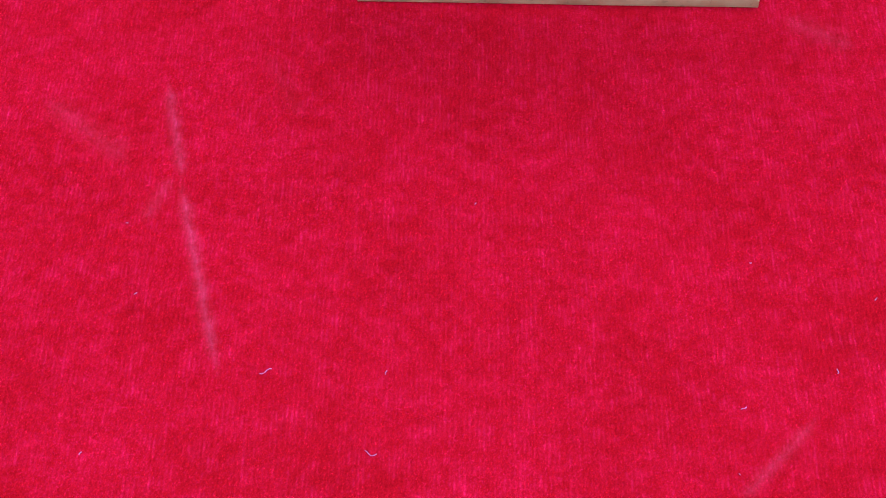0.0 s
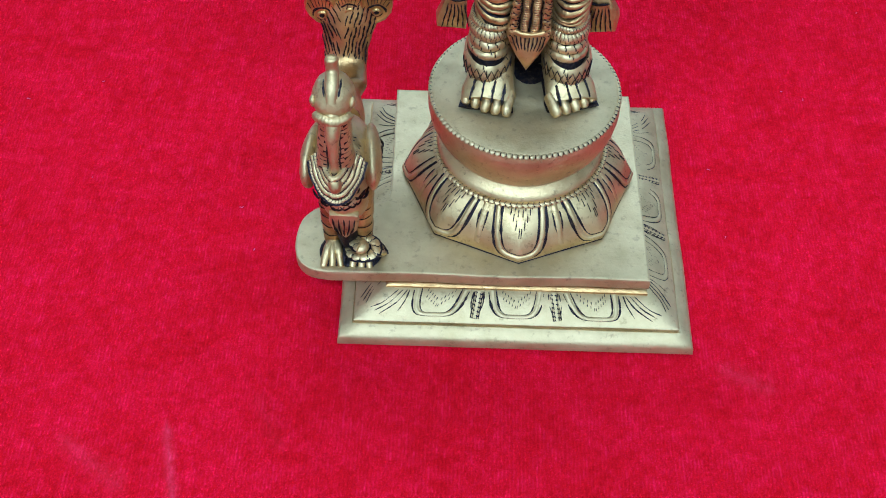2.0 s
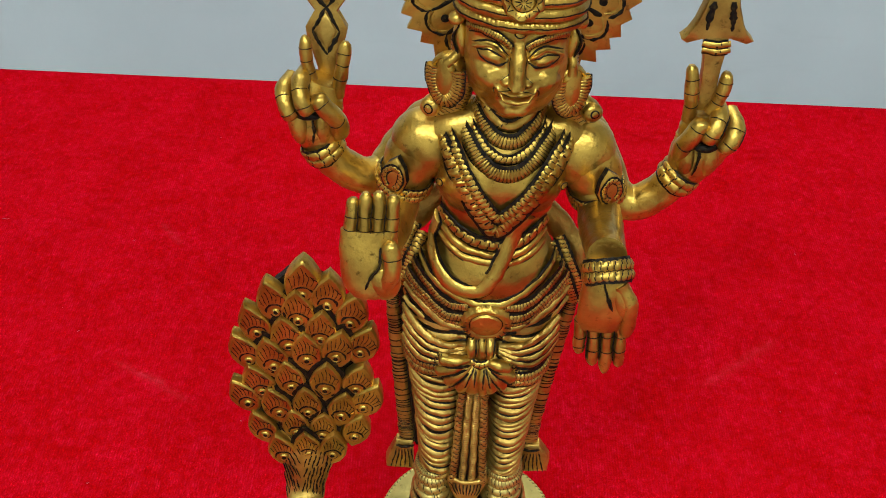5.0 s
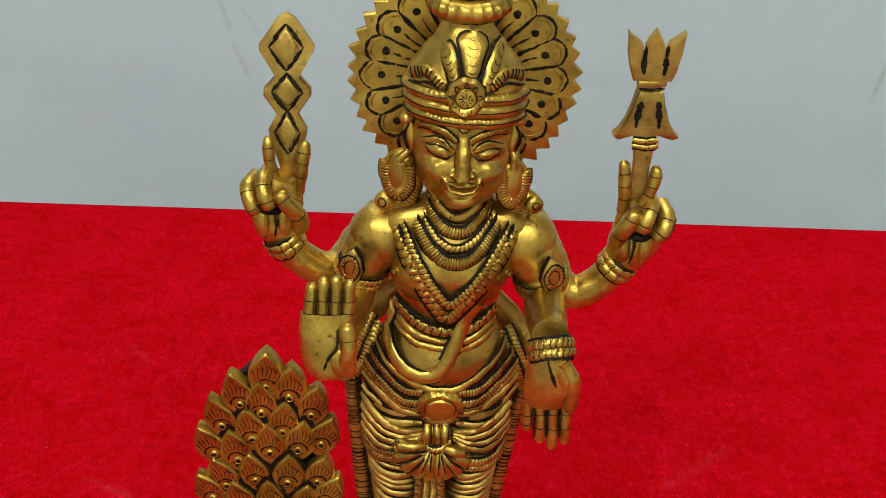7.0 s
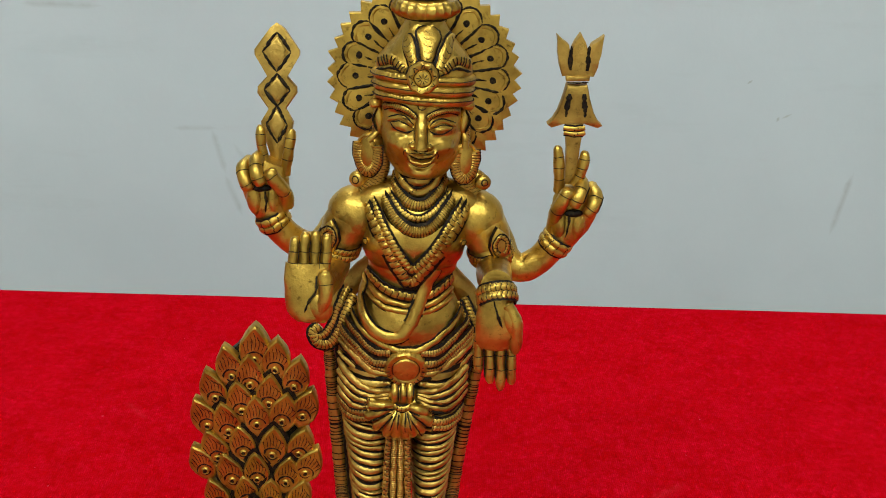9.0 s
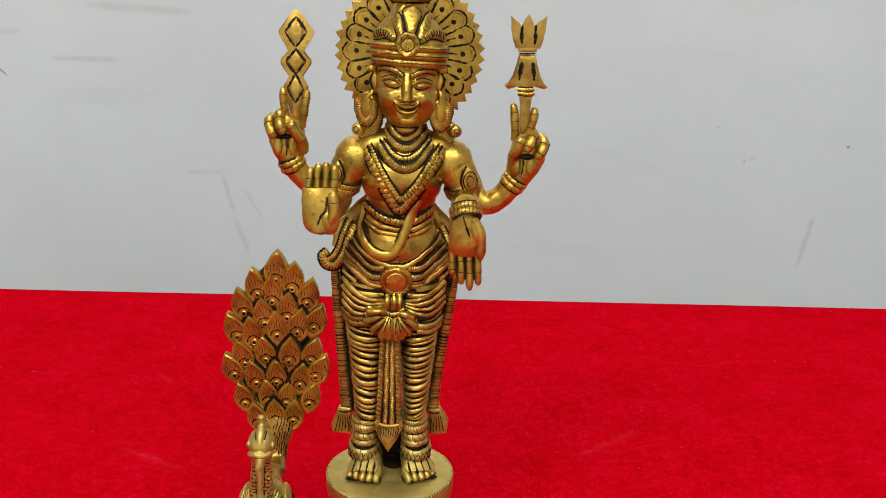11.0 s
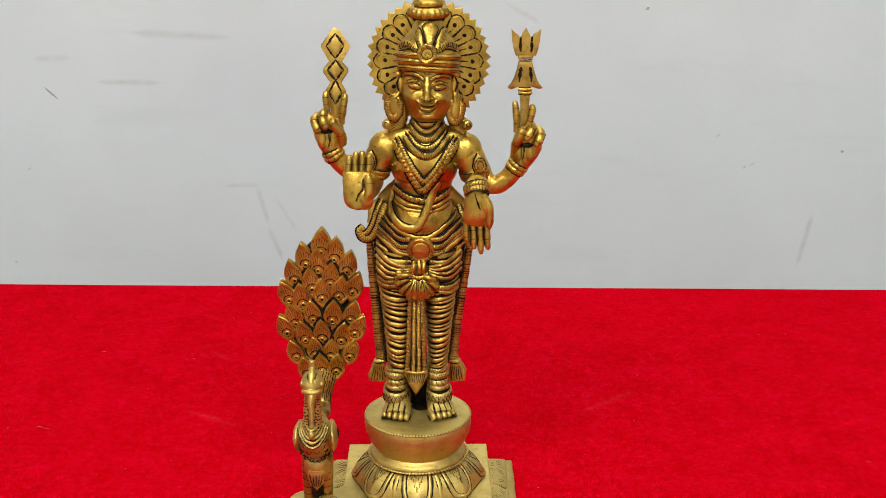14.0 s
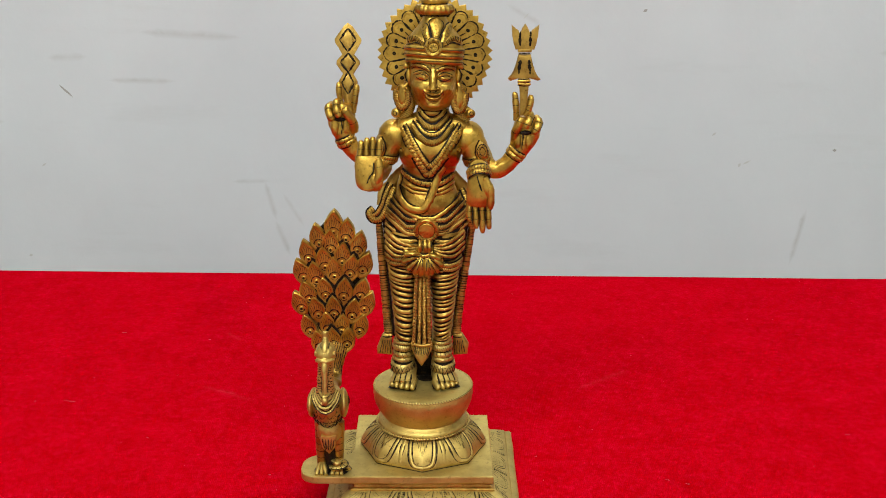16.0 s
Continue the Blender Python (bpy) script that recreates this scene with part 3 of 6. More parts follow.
def build_pedestal():
    pedestal = tagged(new("statue_pedestal"), "pale rubbed brass pedestal with engraved lotus petals on red velvet", "pedestal")
    kit = [BRASS_WORN, PATINA_AND_SHADE, BRASS_PALE, BRASS_DULL]
    # bottom plate
    c = Cast()
    frustum(c, ((54.4, 0.15), (55.2, 0.8), (55.0, 3.4), (54.2, 4.6), (50.8, 6.0), (50.3, 5.6)), seed=1)
    link("base_plate", c, kit, pedestal)
    # sloping petal border
    c = Cast()
    frustum(c, ((50.2, 5.4), (50.3, 7.0), (49.6, 7.6), (44, 10.6), (40.2, 12.2)), seed=2)
    for k in range(4):
        turn = np.array(Euler((0, 0, k * math.pi / 2)).to_matrix())
        low, high = np.array((-49.6, 7.85)), np.array((-40.6, 12.2))

        def to(uv, turn=turn, low=low, high=high):
            v = np.clip(uv[:, 1:2] / 9.7, 0, 1)
            yz = low + (high - low) * v
            p = np.column_stack([uv[:, 0] * (1 - v[:, 0] * 0.12), yz])
            nrm = np.broadcast_to(unit((0, -4.3, 8.8)), p.shape)
            p, nrm = p @ turn.T, nrm @ turn.T
            p[:, 1] = p[:, 1] * SHALLOW + BASE_MID
            return p, nrm

        for u in (-26.0, 0.0, 26.0):
            petal_lines(c, to, u, 9.6, 9.5, 0.26 if k == 0 else 0.13)
        for u in (-13.0, 13.0):
            p, nrm = to(np.array([(u, v) for v in np.linspace(0.6, 9.2, 12)]))
            rope(c, p, 1.3, 1.4, nrm, flat=0.3, depth=0.14, under=0.08, ink=2.0)
        for side in (-1, 1):
            for lean in (0, 1, 2):
                p, nrm = to(np.array([(side * (38 + lean * 1.6), 9.0), (side * (39.5 + lean * 2.2), 5.0), (side * (43 + lean * 2.0), 1.2 + lean)]))
                scratch(c, p, 0.2, 0.13, nrm)
    link("petal_border", c, kit, pedestal, "sloping border engraved with blackened lotus petals")
    # step under the slab
    c = Cast()
    frustum(c, ((40.6, 11.4), (40.6, 12.8), (39.8, 13.4), (39.0, 13.6), (38.6, 15.2), (39.4, 16.0), (39.4, 17.9)), mat=DULL, seed=3)
    link("step", c, kit, pedestal)
    # slab with the rounded tongue that carries the bird
    bm = bmesh.new()
    outline = [(40, -46.5), (39, 34), (-41, 34)]
    tongue = [(-40.6, -12, 0), (-41.4, -16.2, 0), (-44, -18, 0), (-50, -18.2, 0), (-58, -18.8, 0), (-64.0, -21.5, 0), (-67.6, -26, 0), (-68.8, -32, 0), (-68.6, -38, 0), (-66.8, -42.8, 0), (-63.0, -45.8, 0), (-57, -46.8, 0)]
    outline += [(x, y) for x, y, _ in spline(tongue, 44)]
    outline += [(-30, -46.3), (-5, -46.9), (20, -46.2)]
    face = bm.faces.new([bm.verts.new((x, y, 17.9)) for x, y in outline])
    made = bmesh.ops.extrude_face_region(bm, geom=[face])
    for v in made["geom"]:
        if isinstance(v, bmesh.types.BMVert):
            v.co.z = 22.3
    bmesh.ops.recalc_face_normals(bm, faces=bm.faces)
    rims = [e for e in bm.edges if abs(e.verts[0].co.z - e.verts[1].co.z) < 0.1]
    bmesh.ops.bevel(bm, geom=rims, offset=0.7, segments=2, affect="EDGES", profile=0.6)
    bmesh.ops.scale(bm, vec=(MM, MM, MM), verts=bm.verts)
    me = bpy.data.meshes.new("slab")
    bm.to_mesh(me)
    bm.free()
    for m in kit:
        me.materials.append(m)
    new("slab", me).parent = pedestal
    # lotus bell: eight-sided below, round above
    c = Cast()
    prof = spline([(36.4, 22.2, 0), (36.8, 23.6, 0), (35.6, 26.8, 0), (33.0, 31.0, 0), (29.0, 34.8, 0), (25.4, 36.8, 0), (23.6, 37.6, 0)], 30)
    n = 192
    a = np.arange(n) / n * 2 * math.pi

    def bell(theta, k):
        """Radius and height at the angle theta and the share k of the profile."""
        r = np.interp(k, np.linspace(0, 1, 30), prof[:, 0])
        z = np.interp(k, np.linspace(0, 1, 30), prof[:, 1])
        d = (theta + math.pi / 2 + math.pi / 8) % (math.pi / 4) - math.pi / 8
        octo = math.cos(math.pi / 8) / np.cos(np.abs(d) - math.pi / 8)
        mix = np.clip(1 - k * 1.05, 0, 1)
        leaf = 0.55 * np.cos(d * 8) * np.sin(np.clip(k, 0, 1) * math.pi)
        return r * (1 + (octo - 1) * mix) + leaf, z

    ks = np.linspace(0, 1, 36)
    rr, zz = zip(*(bell(a, np.full(n, k)) for k in ks))
    rr, zz = np.array(rr), np.array(zz)
    c.add(np.stack([rr * np.cos(a), MID + rr * np.sin(a), zz], -1).reshape(-1, 3), strip_faces(len(ks), n), 2)
    for j in range(8):
        th0 = -math.pi / 2 + j * math.pi / 4

        def to(uv, th0=th0):
            k = np.clip(uv[:, 1] / 22, 0, 1)
            th = th0 + uv[:, 0] / 36.0
            r, z = bell(th, k)
            p = np.stack([r * np.cos(th), MID + r * np.sin(th), z], 1)
            slope = np.interp(k, [0, 0.3, 1], [0.35, 0.75, 1.1])
            nrm = unit(np.stack([np.cos(th), np.sin(th), slope], 1))
            return p + nrm * 0.05, nrm

        petal_lines(c, to, 0.0, 11.0, 20.5, 0.36, 2, 0.2)
        for side in (-1, 1):
            p, nrm = to(np.array([(side * 14.1, v) for v in np.linspace(6.0, 20, 16)]))
            if side == 1:
                rope(c, p, 0.95, 1.5, nrm, flat=0.25, depth=0.2, under=0, mat=2, ink=2.0)
    sweep(c, [(36.5 * math.cos(q), MID + 36.5 * math.sin(q), 22.35) for q in np.linspace(0, 2 * math.pi, 9)[:-1] + math.pi / 8 * 0], 0.5, 0.3, (0, 0, 1), 6, DARK, closed=True)
    link("lotus_bell", c, kit, pedestal, "bell of engraved lotus petals with black lines")
    # ring of cord at the neck
    c = Cast()
    at = (0, MID, 0)
    lathe(c, at, (0, 0, 1), [(22, 36.0), (25.4, 36.4), (26.2, 37.6), (26.0, 39.2), (24.8, 40.4), (23.4, 41.2), (22.6, 42.5)], 96, 2)
    a = np.linspace(0, 2 * math.pi, 220)
    rope(c, np.stack([26.6 * np.cos(a), MID + 26.6 * np.sin(a), np.full(220, 37.9)], 1), 1.15, 1.7, (0, 0, 1), under=0, depth=0.3, closed=True, mat=2)
    link("neck_ring", c, kit, pedestal)
    # drum
    c = Cast()
    lathe(c, at, (0, 0, 1), [(22.0, 40.0), (22.5, 41.6), (24.0, 43.5), (26.6, 47.5), (28.4, 52), (29.0, 56), (28.7, 59.4), (28.0, 60.8)], 120, 2)
    lathe(c, at, (0, 0, 1), [(28.0, 60.8), (27.4, 61.2), (20, 61.3), (10, 61.35), (0.05, 61.4)], 120, GOLD)
    link("drum", c, kit, pedestal)
    c = Cast()
    a = np.linspace(0, 2 * math.pi, 400)
    rope(c, np.stack([28.15 * np.cos(a), MID + 28.15 * np.sin(a), np.full(400, 60.35)], 1), 0.95, 1.65, (0, 0, 1), twist=0.5, flat=0.85, depth=0.42, under=0, n=8, closed=True)
    link("beaded_rim", c, kit, pedestal)


build_pedestal()

# ---- brass statue of a standing figure with four arms ----


def finger(c, points, r=1.6, count=18, tip=0.72, mat=GOLD, joints=(0.36, 0.66)):
    """A finger through its points, with fine dark creases at the joints."""
    p = spline(points, count)
    s = np.linspace(0, 1, count)
    w = r * np.interp(s, [0, 0.82, 0.94, 1.0], [1.0, 0.97, 0.5 + tip * 0.45, 0.45])
    sweep(c, p, w, w, (0, -1, 0.05), 10, mat)
    for j in joints:
        i = int(j * (count - 1))
        t = unit(p[i + 1] - p[i])
        side = unit(np.cross(t, (0, -1, 0.05)))
        a = np.linspace(0.25, math.pi - 0.25, 7)
        front = np.cross(side, t)
        q = p[i] + np.outer(np.cos(a), side) * w[i] * 1.0 + np.outer(np.sin(a), front) * w[i] * 1.0
        scratch(c, q, 0.15, 0.14, front)


def bracelet(c, at, way, r, rows, pitch=1.2, cord=1.1):
    way = unit(way)
    side = unit(np.cross(way, (0.1, 0.3, 1)))
    up = np.cross(side, way)
    a = np.linspace(0, 2 * math.pi, 50)
    for k in range(rows):
        o = np.asarray(at, float) + way * (k - (rows - 1) / 2) * cord * 1.75
        ring = np.outer(np.cos(a), side) + np.outer(np.sin(a), up)
        rope(c, o + ring * r, cord, pitch, ring, depth=0.22, under=0.35, closed=True)


def build_face(c, x0, y0, z0):
    rx, ry, rz = 12.4, 11.8, 18.6

    def wide(w):
        return (1 - np.minimum(np.abs(w) / rz, 0.9999) ** 2.7) ** (1 / 2.7)

    def deep(w):
        return (1 - np.minimum(np.abs(w) / rz, 0.9999) ** 2.3) ** (1 / 2.3)

    def shape(T, w):
        nx, ny = np.sin(T), -np.cos(T)
        u = rx * nx * wide(w)
        au = np.abs(u)

        def g(cu, cw, su, sw):
            return np.exp(-((au - cu) / su) ** 2 - ((w - cw) / sw) ** 2)

        ridge = np.interp(w, [-6.6, -6.0, -5.2, -1.0, 2.5, 5.4], [0, 2.4, 4.6, 3.2, 2.0, 0.5])
        d = ridge * np.exp(-(au / np.interp(w, [-5, 4], [1.55, 1.35])) ** 4)
        d = d + 1.7 * g(2.4, -5.0, 0.85, 1.0)
        d = d - 1.3 * g(6.4, 3.6, 3.8, 1.3) - 1.2 * g(2.9, 0.4, 1.0, 1.8)
        d = d + 1.0 * g(6.1, 0.5, 2.7, 1.2) - 0.5 * g(6.1, -1.9, 3.2, 0.7)
        d = d + 2.0 * g(6.8, -5.6, 3.2, 3.2)
        bow = 0.1 * u * u
        inside = np.clip((4.9 - au) / 1.2, 0, 1)
        d = d + 1.5 * np.exp(-((w + 8.4 - bow) / 0.8) ** 2) * inside
        d = d - 0.45 * np.exp(-((w + 9.6 - bow) / 0.45) ** 2) * inside
        d = d + 1.9 * np.exp(-((w + 10.9 - bow * 1.2) / 0.95) ** 2) * np.clip((4.2 - au) / 1.4, 0, 1)
        d = d - 0.8 * np.exp(-((w + 13.0 - bow * 1.3) / 0.7) ** 2) * inside
        d = d + 2.0 * g(0, -15.6, 3.6, 1.9)
        k = deep(w)
        return x0 + u + nx * d, y0 + ny * (ry * k + d), z0 + w - 0.06 * u

    def on(points, count=24, off=0.0):
        """A curve through (across, up) pairs laid on the face, with its outward ways."""
        q = spline([(p[0], p[1], 0) for p in points], count)
        w = np.clip(q[:, 1], -rz * 0.98, rz * 0.98)
        T = np.arcsin(np.clip(q[:, 0] / (rx * wide(w)), -0.97, 0.97))
        v = np.stack(shape(T, w), -1)
        du, dw = np.stack(shape(T + 0.02, w), -1) - v, np.stack(shape(T, w + 0.25), -1) - v
        nrm = unit(np.cross(du, dw))
        nrm = nrm * np.sign(-nrm[:, 1:2])
        return v + nrm * off, nrm

    T, W = np.meshgrid(np.linspace(-1.8, 1.8, 170), np.sin(np.linspace(-1.54, 1.0, 190)) * rz)
    c.add(np.stack(shape(T, W), -1).reshape(-1, 3), strip_faces(190, 170, False), GOLD)

    def ink(points, w, h=0.22, count=24):
        p, nrm = on(points, count)
        taper = np.interp(np.linspace(0, 1, len(p)), [0, 0.25, 0.8, 1], [0.3, 1, 0.9, 0.3])
        sweep(c, p, w * taper, h * taper, nrm, 8, DARK)

    for s in (-1, 1):
        # lowered eyes: the lid, the slit under it and the fold above
        ink([(s * 2.3, -0.1), (s * 4.0, -0.9), (s * 6.0, -1.1), (s * 8.0, -0.5), (s * 9.6, 0.8)], 0.34, 0.28, 34)
        p, nrm = on([(s * 2.5, 0.5), (s * 4.2, 1.9), (s * 6.5, 2.6), (s * 8.6, 2.1), (s * 10.3, 1.0)], 34, 0.05)
        sweep(c, p, 0.5, 0.55, nrm, 8)
        ink([(s * 2.3, 0.1), (s * 4.2, 1.3), (s * 6.5, 1.9), (s * 8.4, 1.5), (s * 9.6, 0.8)], 0.24, 0.2, 34)
        ink([(s * 2.3, 1.3), (s * 4.2, 2.9), (s * 6.6, 3.5), (s * 8.9, 3.0), (s * 10.8, 1.8)], 0.28, 0.22, 34)
        # hatched brow running into the bridge of the nose
        p, nrm = on([(s * 1.7, 3.6), (s * 3.4, 5.0), (s * 6.0, 6.1), (s * 8.6, 6.2), (s * 10.8, 5.3), (s * 11.6, 4.6)], 44, 0.15)
        rope(c, p, 0.95, 0.72, nrm, twist=0.9, depth=0.12, flat=0.6, under=0.3)
        ink([(s * 1.7, 2.9), (s * 1.85, 0.0), (s * 2.0, -3.0), (s * 2.7, -3.8), (s * 3.5, -4.8)], 0.15, 0.14, 30)
        p, nrm = on([(s * 1.1, -6.3), (s * 1.4, -6.3), (s * 1.8, -6.2)], 5)
        sweep(c, p, 0.36, 0.36, nrm, 8, DARK)
        ink([(s * 4.0, -6.2), (s * 5.0, -7.4), (s * 4.9, -9.0)], 0.18, 0.18, 12)
    ink([(-4.5, -7.5), (-2.6, -8.9), (0, -9.5), (2.6, -8.9), (4.5, -7.5)], 0.26, 0.26, 40)
    ink([(-3.9, -7.0), (-2.0, -7.3), (-0.7, -7.0), (0, -7.3), (0.7, -7.0), (2.0, -7.3), (3.9, -7.0)], 0.16, 0.16, 40)
    ink([(-4.2, -10.0), (-2.4, -11.9), (0, -12.5), (2.4, -11.9), (4.2, -10.0)], 0.16, 0.2, 30)
    # round mark on the forehead
    a = np.linspace(0, 2 * math.pi, 28)
    ink([(0.2 + 1.2 * math.cos(q), 7.6 + 1.15 * math.sin(q)) for q in a], 0.2, 0.26, 40)
    ellipsoid(c, (x0, y0 + 2, z0 - 1), (rx - 0.8, ry, rz - 1.2), n=30, m=20)


def build_halo(c, x0, y0, z0):
    """Toothed disc with engraved petals."""
    teeth = 40
    rng = random.Random(21)
    o = []
    for k in range(teeth):
        a = k / teeth * 2 * math.pi
        for da, r in ((0.0, 29.3), (0.5 + rng.uniform(-0.09, 0.09), 31.8 + rng.uniform(-0.5, 0.3))):
            q = a + da / teeth * 2 * math.pi
            o.append((r * math.sin(q), r * math.cos(q)))
    plate(c, o, facing(x0, y0 + 1.2, z0), 2.2, rings=((1, 0), (0.985, 0.4), (0.5, 0.4), (0.2, 0.4)), dome=0.6)
    f = y0 - 1.25

    def on(pts, w, h=0.18):
        scratch(c, np.array([(x0 + r * math.sin(a), f, z0 + r * math.cos(a)) for r, a in pts]), w, h)

    n = 20
    for k in range(n):
        a = k / n * 2 * math.pi + rng.uniform(-0.015, 0.015)
        half = math.pi / n
        top = 25.0 + rng.uniform(-0.4, 0.3)
        on([(r, a + half) for r in np.linspace(11, top, 9)], 0.62)
        on([(top + 2.7 * math.cos(q * math.pi / 2) ** 0.7, a + half * q) for q in np.linspace(-0.999, 0.999, 17)], 0.5)
        p, nrm = np.array([(x0 + (top - 0.9 + 2.4 * math.cos(q * math.pi / 2) ** 0.7) * math.sin(a + half * 0.86 * q), f - 0.05, z0 + (top - 0.9 + 2.4 * math.cos(q * math.pi / 2) ** 0.7) * math.cos(a + half * 0.86 * q)) for q in np.linspace(-0.99, 0.99, 15)]), (0, -1, 0)
        sweep(c, p, 0.35, 0.25, nrm, 6)
        on([(r, a + 0.01 * math.sin(r)) for r in np.linspace(11, 20.3, 8)], np.interp(np.linspace(0, 1, 8), [0, 0.6, 1], [0.6, 0.46, 0.26]))
        p = np.array((x0 + 22.3 * math.sin(a), f, z0 + 22.3 * math.cos(a)))
        lathe(c, p, (0, -1, 0), [(1.15, -0.2), (1.1, 0.2), (0.05, 0.22)], 12, DARK)


def build_statue():
    c = Cast()
    torso = Form([(146, 1.0, -6, 20, 10), (152, 1.0, -6, 21.8, 12), (158, 1.3, -6, 23.0, 13), (166, 1.8, -6, 22.0, 13.2), (172, 2.2, -6, 18.6, 12.8), (178, 2.4, -6, 15.2, 11.6),
                  (184, 2.6, -6, 13.9, 10.6), (190, 3.6, -6, 15.4, 11.4), (197, 3.6, -6, 17.8, 12.6), (203, 4.1, -6, 18.8, 12.8), (208, 4.6, -6, 18.2, 11.6), (212, 4.8, -6, 15.6, 9.8),
                  (216, 5, -6, 9.8, 8.2), (220, 5, -7, 7.4, 7.4), (226, 5.2, -8.5, 7.0, 7.2), (232, 5.3, -10, 7.0, 7.2)])

    def chest(z, a):
        d = 3.0 * np.exp(-((z - 199) / 6.0) ** 2) * (np.exp(-((a - 4.15) / 0.42) ** 2) + np.exp(-((a - 5.27) / 0.42) ** 2))
        d = d + 1.6 * np.exp(-((z - 171) / 5.5) ** 2) * np.exp(-((a - 4.71) / 0.6) ** 2)
        d = d - 0.5 * np.exp(-((z - 190) / 0.8) ** 2)
        neck = 0.5 * np.exp(-((z - 222.5) / 0.7) ** 2) + 0.5 * np.exp(-((z - 219.6) / 0.7) ** 2)
        dark = (np.abs(z - 221.1) < 0.35) | (np.abs(z - 218.2) < 0.3) | (z < 151)
        return d + neck, dark & (a > -9)

    torso.skin(c, 72, 0.6, chest)

    # legs wrapped in cloth that falls in rings
    def folded(form, side, seed):
        rng = random.Random(seed)
        a = np.arange(48) / 48 * 2 * math.pi
        zs, ds, dark, ups = [], [], [], []
        z = 80.0
        while z < 156:
            pitch = 2.75 * rng.uniform(0.75, 1.25)
            swing, turn = rng.uniform(-0.5, 0.5), rng.uniform(0, 6.28)
            tall = rng.uniform(0.7, 1.1)
            # low faces of each fold are coloured dark: groove patina plus painted underside shade
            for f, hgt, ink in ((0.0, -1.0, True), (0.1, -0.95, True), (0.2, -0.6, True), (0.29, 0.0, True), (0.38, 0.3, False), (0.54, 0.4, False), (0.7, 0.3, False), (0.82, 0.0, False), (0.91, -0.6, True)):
                zs.append(z + f * pitch)
                ds.append(hgt * 0.85 * tall)
                dark.append(ink)
                ups.append((swing, turn))
            z += pitch
        zs, ds = np.array(zs), np.array(ds)
        swing, turn = np.array(ups).T
        swing = np.convolve(swing, np.ones(9) / 9, "same")
        up = 0.9 * np.cos(a)[None, :] * side - 1.3 * (1 + np.sin(a))[None, :] + swing[:, None] * 2.2 * np.cos(a - 1.0)[None, :]
        Z = np.clip(zs[:, None] - up, 86.2, 157.5)
        cx, cy, rx, ry = form.at(Z)
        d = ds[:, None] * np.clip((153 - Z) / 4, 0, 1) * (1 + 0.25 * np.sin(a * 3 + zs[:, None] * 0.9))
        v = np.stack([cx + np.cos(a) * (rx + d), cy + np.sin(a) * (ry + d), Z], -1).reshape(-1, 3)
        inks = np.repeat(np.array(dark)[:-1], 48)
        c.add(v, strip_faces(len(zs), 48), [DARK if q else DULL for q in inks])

    left = Form([(86, -10.2, -7, 5.6, 7.4), (90, -10.2, -7, 5.9, 8.1), (100, -10.3, -7, 6.4, 8.8), (116, -10.4, -7, 7.9, 9.6), (134, -10.2, -6.8, 10.2, 11), (148, -9.6, -6.5, 11.7, 12), (158, -8.6, -6, 11.8, 11.5)])
    right = Form([(86, 10.6, -7, 5.0, 7.4), (90, 10.6, -7, 5.3, 8.1), (100, 11.0, -7, 6.0, 8.8), (116, 11.4, -7, 7.4, 9.6), (134, 11.7, -6.8, 9.2, 11), (148, 12.4, -6.5, 10.8, 12), (158, 12.4, -6, 11.6, 11.5)])
    folded(left, 1, 3)
    folded(right, -1, 8)

    # belts and sagging folds over the hips
    for k in range(4):
        for side in (-1, 1):
            hx = 1.8 + side * (21.4 + (0.6 if k else 0))
            top, low = 170.5 - k * 4.3, 161.4 - k * 4.1
            p, nrm = torso.over([(hx, top), (1.8 + side * 17, top - 3.6), (1.8 + side * 11, low + 0.4), (1.8 + side * 5, low)], 0.7, 50)
            if k < 2:
                rope(c, p, 1.35, 1.0, nrm, depth=0.22, under=0.7, mat=DULL)
            else:
                sweep(c, p, np.interp(np.linspace(0, 1, 50), [0, 0.4, 1], [0.8, 1.5, 0.9]), 1.0, nrm, 8, DULL)
                # dark bar below the fold paints the shade it would throw
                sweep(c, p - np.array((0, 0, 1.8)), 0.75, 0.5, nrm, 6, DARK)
            if k == 1:
                p, nrm = torso.over([(hx, top - 2.3), (1.8 + side * 17, top - 5.9), (1.8 + side * 11, low - 2.0), (1.8 + side * 5, low - 2.2)], 0.7, 50)
                rope(c, p, 0.9, 0.9, nrm, depth=0.3, under=0.6, mat=DULL)
    for k in range(8):
        for side in (-1, 1):
            p, nrm = torso.over([(1.8 + side * 22.0, 165.5 - k * 2.4), (1.8 + side * 15, 161.0 - k * 2.2), (1.8 + side * 8.5, 157.6 - k * 1.5)], 0.55, 30)
            scratch(c, p, np.interp(np.linspace(0, 1, 30), [0, 0.3, 0.8, 1], [0.2, 0.42, 0.42, 0.15]), 0.5, nrm)
    for k in range(4):
        for side, leg in ((-1, left), (1, right)):
            ex = (-20.2 if side < 0 else 21.8)
            p, nrm = leg.over([(ex, 154.0 - k * 3.3), (ex - side * 5, 150.2 - k * 3.2), (ex - side * 10, 147.6 - k * 2.2), (1.5 + side * 5.5, 146.5 - k * 1.2)], 0.9, 40)
            sweep(c, p, np.linspace(1.3, 0.8, 40), 1.0, nrm, 8, DULL)
            # shade under the thigh fold, drawn as a dark bar
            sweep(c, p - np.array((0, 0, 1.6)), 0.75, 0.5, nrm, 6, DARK)
